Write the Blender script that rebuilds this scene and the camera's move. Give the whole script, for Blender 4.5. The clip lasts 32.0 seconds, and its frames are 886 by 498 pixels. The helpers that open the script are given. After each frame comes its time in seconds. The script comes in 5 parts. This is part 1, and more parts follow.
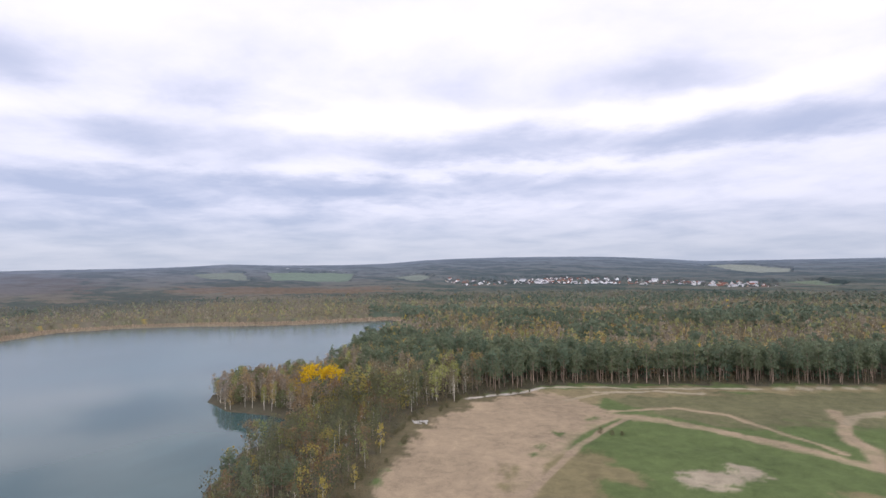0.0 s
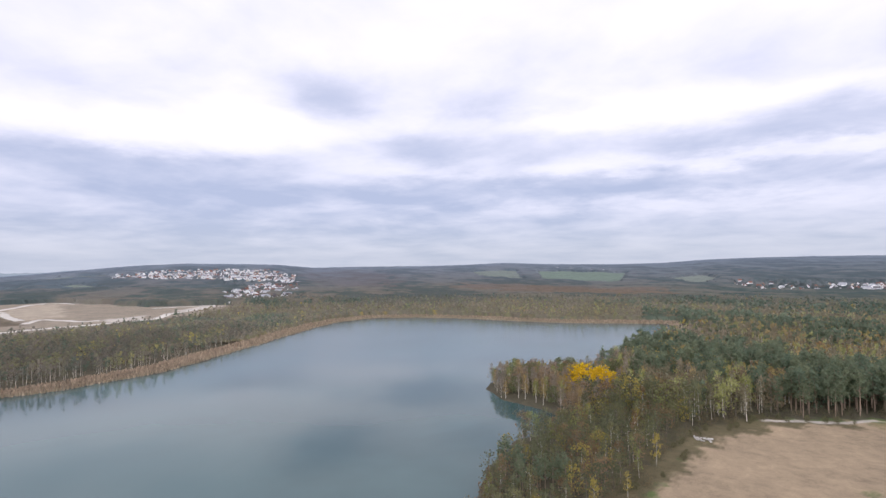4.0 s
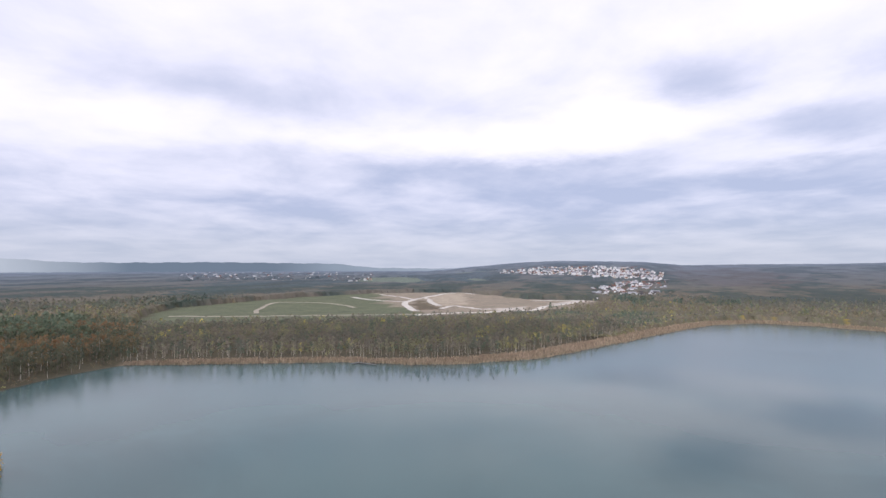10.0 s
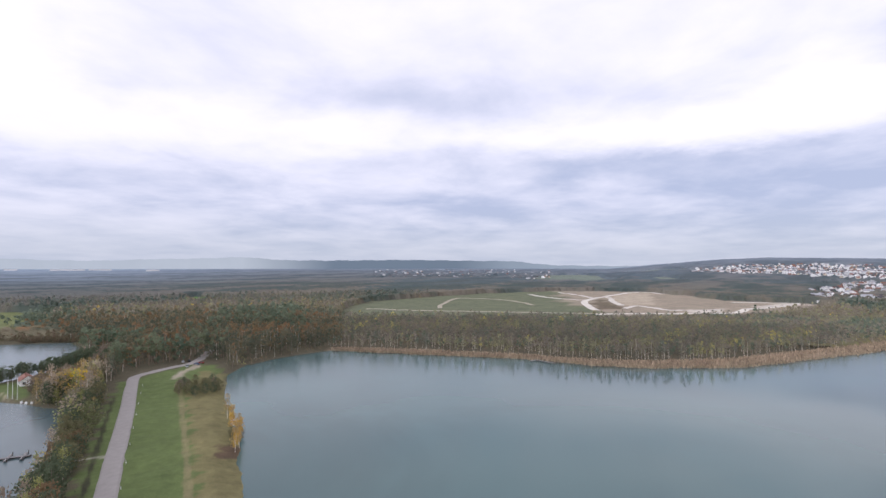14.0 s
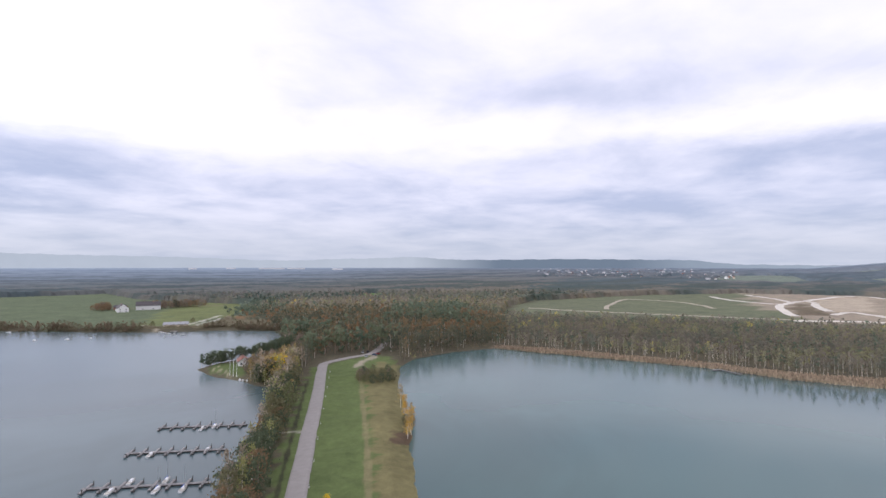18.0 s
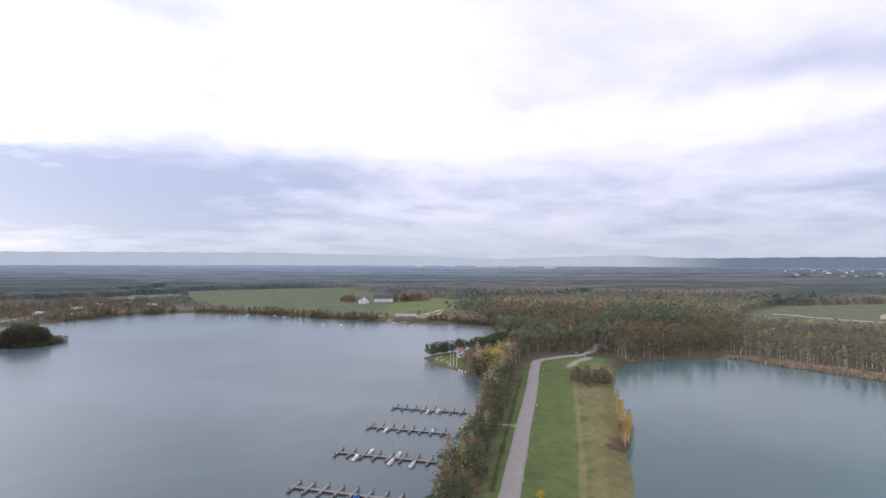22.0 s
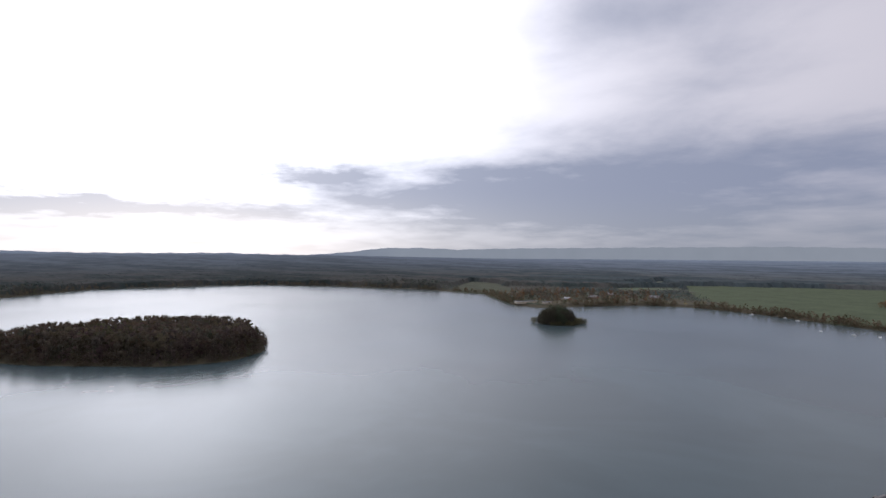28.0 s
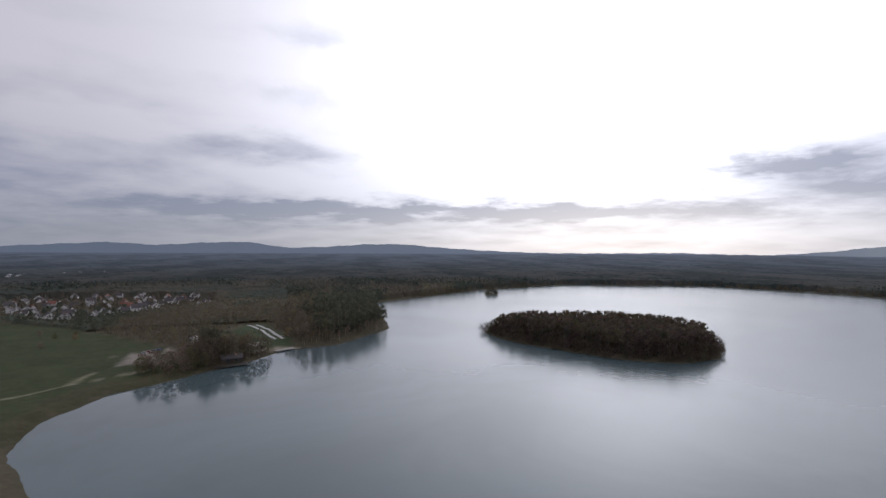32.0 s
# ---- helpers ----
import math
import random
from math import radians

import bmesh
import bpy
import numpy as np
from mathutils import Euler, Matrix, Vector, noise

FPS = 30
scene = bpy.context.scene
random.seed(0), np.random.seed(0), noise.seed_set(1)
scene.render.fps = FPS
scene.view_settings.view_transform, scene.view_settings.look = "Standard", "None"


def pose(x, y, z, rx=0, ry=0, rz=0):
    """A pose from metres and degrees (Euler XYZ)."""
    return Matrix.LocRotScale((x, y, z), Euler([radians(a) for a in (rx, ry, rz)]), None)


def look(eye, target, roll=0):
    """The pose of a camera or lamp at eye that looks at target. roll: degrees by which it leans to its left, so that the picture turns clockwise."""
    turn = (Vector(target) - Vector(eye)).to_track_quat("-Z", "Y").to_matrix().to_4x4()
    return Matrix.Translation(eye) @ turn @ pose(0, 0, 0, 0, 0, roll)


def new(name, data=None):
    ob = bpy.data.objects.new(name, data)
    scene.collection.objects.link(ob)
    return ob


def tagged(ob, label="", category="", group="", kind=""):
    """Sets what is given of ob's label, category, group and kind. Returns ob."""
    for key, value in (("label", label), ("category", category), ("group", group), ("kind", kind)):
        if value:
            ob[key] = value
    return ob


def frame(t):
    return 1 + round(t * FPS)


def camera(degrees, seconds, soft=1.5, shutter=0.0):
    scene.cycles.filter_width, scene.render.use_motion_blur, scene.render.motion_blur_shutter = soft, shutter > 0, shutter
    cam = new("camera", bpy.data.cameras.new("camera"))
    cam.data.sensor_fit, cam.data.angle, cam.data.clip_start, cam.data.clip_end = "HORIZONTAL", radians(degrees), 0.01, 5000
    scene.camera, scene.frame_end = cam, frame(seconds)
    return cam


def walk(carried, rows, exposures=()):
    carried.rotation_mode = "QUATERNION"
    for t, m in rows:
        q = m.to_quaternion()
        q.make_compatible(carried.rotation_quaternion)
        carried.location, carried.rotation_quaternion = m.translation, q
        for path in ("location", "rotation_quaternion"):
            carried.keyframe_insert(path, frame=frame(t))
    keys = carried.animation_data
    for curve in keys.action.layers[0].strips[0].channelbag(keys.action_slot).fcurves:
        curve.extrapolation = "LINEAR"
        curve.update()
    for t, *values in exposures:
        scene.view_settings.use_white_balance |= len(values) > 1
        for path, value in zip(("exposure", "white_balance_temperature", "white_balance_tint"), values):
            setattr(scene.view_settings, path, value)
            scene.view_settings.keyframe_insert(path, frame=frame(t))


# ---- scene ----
# camera: it hovers 70 m above the lakes and turns to its left
EYE = (0.0, 0.0, 70.0)
cam = camera(79.6, 32.0)
ROWS = (
    (0, -0.01, 1.95, 1.05), (0.5, 2.46, 1.97, 1.02), (1, 5.83, 2.00, 0.97), (1.5, 10.13, 2.04, 0.90), (2, 14.01, 2.09, 0.81),
    (2.5, 17.72, 2.14, 0.70), (3, 21.54, 2.16, 0.59), (3.5, 25.35, 2.19, 0.50), (4, 28.41, 2.20, 0.45), (4.5, 31.62, 2.20, 0.39),
    (6.5, 42.88, 2.19, 0.23), (7, 45.32, 2.18, 0.22), (7.5, 47.96, 2.18, 0.20), (8, 50.99, 2.18, 0.17), (8.5, 54.82, 2.16, 0.13),
    (9, 59.23, 2.13, 0.08), (9.5, 63.20, 2.10, 0.02), (10, 66.44, 2.05, -0.02), (10.5, 69.13, 2.01, -0.05), (11, 71.78, 1.95, -0.07),
    (11.5, 74.23, 1.91, -0.08), (12, 76.88, 1.86, -0.06), (12.5, 79.29, 1.83, -0.05), (13, 81.34, 1.80, -0.06), (13.5, 83.22, 1.78, -0.07),
    (14, 85.40, 1.76, -0.08), (14.5, 87.65, 1.75, -0.11), (16.5, 95.06, 1.66, -0.02), (17, 97.18, 1.67, -0.04), (17.5, 99.76, 1.66, -0.06),
    (18, 102.78, 1.65, -0.08), (18.5, 105.67, 1.63, -0.11), (19, 108.70, 1.61, -0.13), (19.5, 111.45, 1.58, -0.15), (20, 114.33, 1.55, -0.17),
    (20.5, 117.09, 1.52, -0.18), (21, 119.90, 1.48, -0.20), (21.5, 122.58, 1.45, -0.22), (22, 125.35, 1.41, -0.22), (22.5, 127.70, 1.37, -0.22),
    (23, 130.16, 1.34, -0.24), (23.5, 132.59, 1.31, -0.25), (24, 135.74, 1.26, -0.27), (24.5, 139.78, 1.21, -0.31), (25, 144.09, 1.14, -0.38),
    (25.5, 149.61, 1.07, -0.45), (26, 155.55, 1.02, -0.49), (26.5, 161.88, 0.98, -0.51), (28.5, 179.90, 0.56, -0.31), (29, 184.95, 0.54, -0.30),
    (29.5, 190.46, 0.52, -0.28), (30, 195.66, 0.48, -0.26), (30.5, 201.78, 0.45, -0.24), (31, 208.11, 0.43, -0.23), (31.5, 215.35, 0.41, -0.22),
    (32, 221.72, 0.40, -0.23),
)
walk(cam, [(t, pose(*EYE, 90 + tilt, 0, turn) @ pose(0, 0, 0, 0, 0, -lean)) for t, turn, tilt, lean in ROWS],
     exposures=[(0, 0.0), (12, 0.0), (18, 0.04), (22, 0.04), (24, -0.12), (26, -0.42), (28.5, -0.98), (30, -1.10), (32, -1.12)])

# ---- world and sun: high broken overcast, the sun behind thin cloud over the big lake ----
SUN_TURN, SUN_UP = 203.0, 17.0


def heading(turn, up):
    a, e = radians(turn), radians(up)
    return Vector((-math.sin(a) * math.cos(e), math.cos(a) * math.cos(e), math.sin(e)))


class Nodes:
    """Short hand for building node trees."""

    def __init__(self, tree):
        self.tree = tree
        tree.nodes.clear()

    def add(self, kind, **values):
        n = self.tree.nodes.new(kind)
        for key, value in values.items():
            n.inputs[key].default_value = value
        return n

    def link(self, a, b):
        self.tree.links.new(a, b)

    def math(self, op, a, b=None, c=None, clamp=False):
        n = self.tree.nodes.new("ShaderNodeMath")
        n.operation, n.use_clamp = op, clamp
        for i, v in enumerate((a, b, c)):
            if v is None:
                continue
            if isinstance(v, (int, float)):
                n.inputs[i].default_value = v
            else:
                self.link(v, n.inputs[i])
        return n.outputs[0]

    def vmath(self, op, a, b=None):
        n = self.tree.nodes.new("ShaderNodeVectorMath")
        n.operation = op
        for i, v in enumerate((a, b)):
            if v is None:
                continue
            if isinstance(v, (tuple, Vector)):
                n.inputs[i].default_value = v
            else:
                self.link(v, n.inputs[i])
        return n.outputs["Value"] if op in ("DOT_PRODUCT", "LENGTH") else n.outputs["Vector"]

    def mix(self, fac, a, b, blend="MIX"):
        n = self.tree.nodes.new("ShaderNodeMix")
        n.data_type, n.blend_type = "RGBA", blend
        for i, v in ((0, fac), (6, a), (7, b)):
            if isinstance(v, (int, float)):
                n.inputs[i].default_value = v
            elif isinstance(v, tuple):
                n.inputs[i].default_value = v if len(v) == 4 else (*v, 1)
            else:
                self.link(v, n.inputs[i])
        return n.outputs[2]

    def noise(self, vec, scale, detail=4.0, rough=0.55, distortion=0.0):
        n = self.tree.nodes.new("ShaderNodeTexNoise")
        n.inputs["Scale"].default_value, n.inputs["Detail"].default_value = scale, detail
        n.inputs["Roughness"].default_value, n.inputs["Distortion"].default_value = rough, distortion
        if vec is not None:
            self.link(vec, n.inputs["Vector"])
        return n.outputs[0]

    def ramp(self, fac, stops):
        n = self.tree.nodes.new("ShaderNodeValToRGB")
        e = n.color_ramp.elements
        while len(e) < len(stops):
            e.new(0.5)
        for el, (p, c) in zip(e, stops):
            el.position, el.color = p, (*c, 1) if len(c) == 3 else c
        self.link(fac, n.inputs[0])
        return n.outputs[0]

    def smooth(self, v, lo, hi):
        n = self.tree.nodes.new("ShaderNodeMapRange")
        n.interpolation_type = "SMOOTHSTEP"
        n.inputs[1].default_value, n.inputs[2].default_value = lo, hi
        self.link(v, n.inputs[0])
        return n.outputs[0]


def make_world():
    w = bpy.data.worlds.new("overcast")
    scene.world = w
    w.use_nodes = True
    n = Nodes(w.node_tree)
    way = n.add("ShaderNodeTexCoord").outputs["Generated"]
    xyz = n.add("ShaderNodeSeparateXYZ")
    n.link(way, xyz.inputs[0])
    x, y, z = xyz.outputs
    up = n.math("MAXIMUM", z, 0.0)
    # a flat layer of cloud seen in perspective
    depth = n.math("ADD", up, 0.13)
    flat = n.add("ShaderNodeCombineXYZ")
    n.link(n.math("DIVIDE", x, depth), flat.inputs[0])
    n.link(n.math("DIVIDE", y, depth), flat.inputs[1])
    p = flat.outputs[0]
    big = n.noise(p, 0.5, 3.0, 0.5, 0.2)
    mid = n.noise(n.vmath("ADD", p, (7.3, 2.1, 4.4)), 1.5, 6.0, 0.55, 0.22)
    thick = n.math("ADD", n.math("MULTIPLY_ADD", big, 0.34, 0.06), n.math("MULTIPLY", mid, 0.54))
    # heavier and thinner clouds of the cover: ragged ovals, by turn and height in degrees
    turn = n.math("MULTIPLY", n.math("ARCTAN2", n.math("MULTIPLY", x, -1.0), y), 180 / math.pi)
    turn = n.math("SUBTRACT", n.math("FLOORED_MODULO", n.math("ADD", turn, 75.0), 360.0), 75.0)
    rise = n.math("MULTIPLY", n.math("ARCSINE", z), 180 / math.pi)
    where = n.add("ShaderNodeCombineXYZ")
    n.link(turn, where.inputs[0])
    n.link(rise, where.inputs[1])
    rag = n.add("ShaderNodeTexNoise", Scale=2.2, Detail=6.0, Roughness=0.6)
    n.link(p, rag.inputs["Vector"])
    torn = n.vmath("MULTIPLY", n.vmath("SUBTRACT", rag.outputs["Color"], (0.5, 0.5, 0.5)), (11.0, 4.5, 0.0))
    where = n.vmath("ADD", where.outputs[0], torn)
    for at, up_, wide, high, gain in CLOUDS_EAST + CLOUDS_NORTH + CLOUDS_WEST + CLOUDS_SOUTH:
        v = n.vmath("MULTIPLY", n.vmath("SUBTRACT", where, (at, up_, 0.0)), (1 / wide, 1 / high, 0.0))
        oval = n.math("EXPONENT", n.math("MULTIPLY", n.vmath("DOT_PRODUCT", v, v), -1.0))
        thick = n.math("MULTIPLY_ADD", oval, gain, thick)
    grey = n.smooth(thick, 0.33, 0.82)
    low = n.math("SUBTRACT", 1.0, n.smooth(up, 0.07, 0.29))
    grey = n.math("MULTIPLY_ADD", low, 0.35, n.math("MULTIPLY", grey, 0.86), clamp=True)
    cloud = n.mix(grey, (1.14, 1.10, 1.26), (0.50, 0.56, 0.79))
    # the glow round the hidden sun
    c = n.vmath("DOT_PRODUCT", way, tuple(heading(SUN_TURN, SUN_UP)))
    glow = n.math("POWER", n.math("MAXIMUM", c, 0.0), 9.0)
    core = n.math("POWER", n.math("MAXIMUM", c, 0.0), 90.0)
    thin = n.math("SUBTRACT", 1.0, n.math("MULTIPLY", grey, 0.85))
    broad = n.math("POWER", n.math("MAXIMUM", c, 0.0), 3.0)
    lift = n.math("ADD", n.math("MULTIPLY", glow, 2.4), n.math("ADD", n.math("MULTIPLY", core, 1.8), n.math("MULTIPLY", broad, 0.72)))
    lift = n.math("MULTIPLY", lift, thin)
    light = n.add("ShaderNodeCombineXYZ")
    for i, k in enumerate((1.18, 1.22, 1.36)):
        n.link(n.math("MULTIPLY", lift, k), light.inputs[i])
    cloud = n.mix(1.0, cloud, light.outputs[0], "ADD")
    # pale haze above the horizon
    haze = n.math("SUBTRACT", 1.0, n.smooth(up, 0.0, 0.13))
    cloud = n.mix(n.math("MULTIPLY", haze, 0.68), cloud, n.mix(glow, n.mix(n.math("MULTIPLY", broad, 0.6), (0.52, 0.575, 0.70), (1.00, 1.04, 1.16)), (2.6, 2.5, 2.5)))
    sky = n.add("ShaderNodeTexSky")
    sky.sky_type, sky.sun_disc = "NISHITA", False
    sky.sun_elevation, sky.sun_rotation = radians(SUN_UP), radians(-SUN_TURN)
    clear = n.mix(1.0, sky.outputs[0], (0.1, 0.1, 0.1), "MULTIPLY")
    full = n.mix(0.93, clear, cloud)
    bg = n.add("ShaderNodeBackground", Strength=1.0)
    n.link(full, bg.inputs[0])
    out = n.add("ShaderNodeOutputWorld")
    n.link(bg.outputs[0], out.inputs[0])


# clouds: turn, height, half width, half height in degrees, and how much heavier than the cover
CLOUDS_EAST = ((-22, 12.5, 34, 1.5, 0.20), (-24, 18, 7, 2.2, 0.10), (23, 17, 6, 2.2, 0.16), (8, 15.5, 26, 1.5, -0.14), (-25, 15.4, 14, 1.2, -0.14), (15, 8.5, 34, 1.1, 0.12), (-10, 10.3, 30, 0.7, -0.14),
               (5, 6.2, 36, 0.6, -0.08), (0, 24, 40, 4, -0.12))
CLOUDS_NORTH = ((40, 18, 5.0, 2.5, 0.22), (53, 14, 13, 2.2, -0.22), (58, 10.6, 14, 1.4, 0.16), (33, 12.5, 9, 1.2, 0.12), (44, 6.5, 34, 3.2, 0.17), (76, 13.5, 10, 1.6, -0.14), (72, 9.5, 9, 1.1, 0.10),
                (66, 20, 16, 3, -0.02), (88, 17.5, 9, 1.6, 0.08), (80, 24, 26, 4, -0.03))
CLOUDS_WEST = ((93, 11.5, 12, 1.3, 0.06), (100, 14.5, 16, 2.0, -0.07), (116, 12.5, 18, 1.8, -0.08), (104, 19, 15, 4.0, 0.07), (122, 8.5, 24, 2.0, 0.08), (98, 6, 14, 2.5, 0.05), (135, 14, 14, 2.2, -0.12),
               (134, 20, 20, 6, -0.12), (148, 9.5, 17, 3.2, 0.12), (161, 7.0, 14, 3.4, 0.14))
CLOUDS_SOUTH = ((172, 6.5, 13, 2.6, 0.25), (156, 3.6, 14, 2.0, 0.16), (150, 17, 10, 4.0, 0.10), (157, 23, 12, 3.0, 0.18), (178, 18, 8, 4, -0.20), (190, 8.0, 6, 1.0, 0.24), (205, 19, 24, 7, -0.35), (252, 15, 9, 3.0, 0.10), (250, 17, 24, 9, -0.19),
                (256, 11.6, 12, 1.0, -0.14), (260, 21, 7, 1.6, 0.06), (255, 18.2, 12, 0.9, -0.12), (240, 10.5, 7, 1.2, 0.18), (234, 22, 9, 1.4, 0.22), (228, 4.4, 36, 0.9, 0.26), (238, 16, 6, 1.2, 0.12), (262, 8, 10, 1.6, 0.12), (222, 8, 16, 2.2, -0.25))
make_world()
lamp = bpy.data.lights.new("sun", "SUN")
lamp.energy, lamp.angle, lamp.color = 0.05, radians(40), (1.0, 0.95, 0.88)
sun = new("sun", lamp)
sun.matrix_world = look(tuple(heading(SUN_TURN, SUN_UP) * 300), (0, 0, 0))

# ---- materials ----
def material(name, roughness=0.8, metallic=0.0):
    m = bpy.data.materials.new(name)
    m.use_nodes = True
    n = Nodes(m.node_tree)
    out = n.add("ShaderNodeOutputMaterial")
    b = n.add("ShaderNodeBsdfPrincipled", Roughness=roughness, Metallic=metallic)
    n.link(b.outputs[0], out.inputs[0])
    return m, n, b


def relief(n, b, height, strength, distance):
    bump = n.add("ShaderNodeBump", Strength=strength, Distance=distance)
    n.link(height, bump.inputs["Height"])
    n.link(bump.outputs[0], b.inputs["Normal"])


def plain(name, colour, roughness=0.7, metallic=0.0, scale=1.5, spread=0.25, grain=25.0):
    """A surface with grain and soft stains; each object a little different."""
    m, n, b = material(name, roughness, metallic)
    place = n.add("ShaderNodeTexCoord").outputs["Object"]
    stain, fine = n.noise(place, scale, 5.0), n.noise(place, grain, 3.0)
    each = n.add("ShaderNodeObjectInfo").outputs["Random"]
    v = n.math("ADD", n.math("MULTIPLY", stain, spread * 2), n.math("MULTIPLY", fine, spread))
    v = n.math("ADD", n.math("ADD", v, n.math("MULTIPLY", each, spread)), 1.0 - spread * 2.0)
    shade = n.add("ShaderNodeCombineXYZ")
    for i in range(3):
        n.link(v, shade.inputs[i])
    n.link(n.mix(1.0, (*colour, 1), shade.outputs[0], "MULTIPLY"), b.inputs["Base Color"])
    relief(n, b, fine, 0.3, 0.02)
    return m


def tinted(name, roughness=0.9, spread=0.5, through_light=0.0):
    """Leaves and bark: the plant's own colour, uneven from leaf to leaf."""
    m, n, b = material(name, roughness)
    tint = n.tree.nodes.new("ShaderNodeAttribute")
    tint.attribute_name = "tint"
    each = n.add("ShaderNodeNewGeometry").outputs["Random Per Island"]
    v = n.math("MULTIPLY_ADD", each, spread, 1.0 - spread / 2)
    shade = n.add("ShaderNodeCombineXYZ")
    for i in range(3):
        n.link(v, shade.inputs[i])
    colour = n.mix(1.0, tint.outputs["Color"], shade.outputs[0], "MULTIPLY")
    n.link(colour, b.inputs["Base Color"])
    b.inputs["Specular IOR Level"].default_value = 0.1
    if through_light:
        t = n.add("ShaderNodeBsdfTranslucent")
        n.link(colour, t.inputs[0])
        both = n.add("ShaderNodeMixShader", Fac=through_light)
        n.link(b.outputs[0], both.inputs[1])
        n.link(t.outputs[0], both.inputs[2])
        out = [o for o in n.tree.nodes if o.type == "OUTPUT_MATERIAL"][0]
        n.link(both.outputs[0], out.inputs[0])
    return m


def ground_material():
    m, n, b = material("earth", 0.95)
    b.inputs["Specular IOR Level"].default_value = 0.1
    tint = n.tree.nodes.new("ShaderNodeAttribute")
    tint.attribute_name = "tint"
    place = n.add("ShaderNodeNewGeometry").outputs["Position"]
    wide, mid, fine = n.noise(place, 0.03, 5.0, 0.6), n.noise(place, 0.22, 6.0, 0.65, 0.4), n.noise(place, 2.2, 4.0)
    v = n.math("ADD", n.math("MULTIPLY", wide, 0.5), n.math("ADD", n.math("MULTIPLY", mid, 0.65), n.math("MULTIPLY", fine, 0.35)))
    shade = n.add("ShaderNodeCombineXYZ")
    for i, k in enumerate((1.05, 1.0, 0.95)):
        n.link(n.math("MULTIPLY_ADD", n.math("SUBTRACT", v, 0.75), 1.5 * k, 1.0), shade.inputs[i])
    n.link(n.mix(1.0, tint.outputs["Color"], shade.outputs[0], "MULTIPLY"), b.inputs["Base Color"])
    relief(n, b, n.math("ADD", mid, n.math("MULTIPLY", fine, 0.4)), 0.6, 0.6)
    return m


def water_material(name, deep, rough, wave, lee=None):
    m, n, b = material(name, rough)
    b.inputs["IOR"].default_value = 1.33
    place = n.add("ShaderNodeNewGeometry").outputs["Position"]
    patch = n.noise(place, 0.008, 4.0, 0.55, 0.6)
    n.link(n.mix(n.smooth(patch, 0.35, 0.65), (*[c * 0.86 for c in deep], 1), (*[c * 1.12 for c in deep], 1)), b.inputs["Base Color"])
    if wave:
        relief(n, b, n.noise(place, 0.8, 3.0, 0.55), 1.0, wave)
    calm = n.noise(n.vmath("ADD", place, (300.0, 90.0, 0.0)), 0.006, 3.0)
    wind = n.math("MULTIPLY_ADD", n.smooth(calm, 0.4, 0.62), 0.03, rough)
    if lee:
        # smooth water in the lee of the shore: its middle and reach in metres
        off = n.vmath("LENGTH", n.vmath("SUBTRACT", place, (lee[0], lee[1], 0.0)))
        wind = n.math("MULTIPLY", wind, n.math("MULTIPLY_ADD", n.smooth(off, lee[2] * 0.25, lee[2]), 0.8, 0.2))
    n.link(wind, b.inputs["Roughness"])
    return m


M_GROUND = ground_material()
M_FAR = tinted("far_canopy", 1.0, 0.25, 0.3)
M_LEAF, M_BARK, M_REED = tinted("foliage", 0.9, 0.22, 0.5), tinted("bark", 0.9, 0.25), tinted("reed", 0.9, 0.5)
M_TEAL = water_material("quarry_water", (0.058, 0.112, 0.108), 0.17, 0.0, (-140, 190, 300))
M_GREY = water_material("lake_water", (0.084, 0.122, 0.128), 0.19, 0.0, (318, -132, 110))
M_ROAD = plain("worn_asphalt", (0.30, 0.275, 0.25), 0.9, 0, 0.4, 0.18, 12)
M_WHITE, M_CREAM = plain("white_render", (0.80, 0.785, 0.76), 0.8), plain("cream_render", (0.62, 0.54, 0.42), 0.8)
M_BRICK, M_RED, M_DARK = plain("brick_wall", (0.34, 0.20, 0.14), 0.85), plain("red_roof_tiles", (0.235, 0.105, 0.075), 0.8), plain("dark_roof_tiles", (0.085, 0.075, 0.075), 0.75)
M_GREYROOF = plain("grey_metal_roof", (0.36, 0.36, 0.37), 0.5)
M_PANE = plain("window_glass", (0.04, 0.05, 0.06), 0.1, 0, 1.5, 0.1)
M_PLANK, M_PILE = plain("weathered_planks", (0.23, 0.22, 0.21), 0.85, 0, 3.0, 0.25, 30), plain("dark_timber", (0.075, 0.065, 0.055), 0.85)
M_HULL, M_STEEL = plain("white_hull", (0.78, 0.78, 0.77), 0.3, 0, 1.5, 0.06), plain("aluminium", (0.62, 0.63, 0.65), 0.35, 0.8, 1.5, 0.08)
M_BLUE, M_RUBBER, M_STONE = plain("blue_cover", (0.02, 0.10, 0.42), 0.6, 0, 2, 0.12), plain("rubber", (0.02, 0.02, 0.02), 0.8), plain("pale_stone", (0.45, 0.42, 0.37), 0.9)
M_CARS = [plain("car_paint", c, 0.25, 0.3, 1.0, 0.05) for c in ((0.6, 0.61, 0.62), (0.03, 0.03, 0.035), (0.30, 0.04, 0.03), (0.09, 0.12, 0.2))]

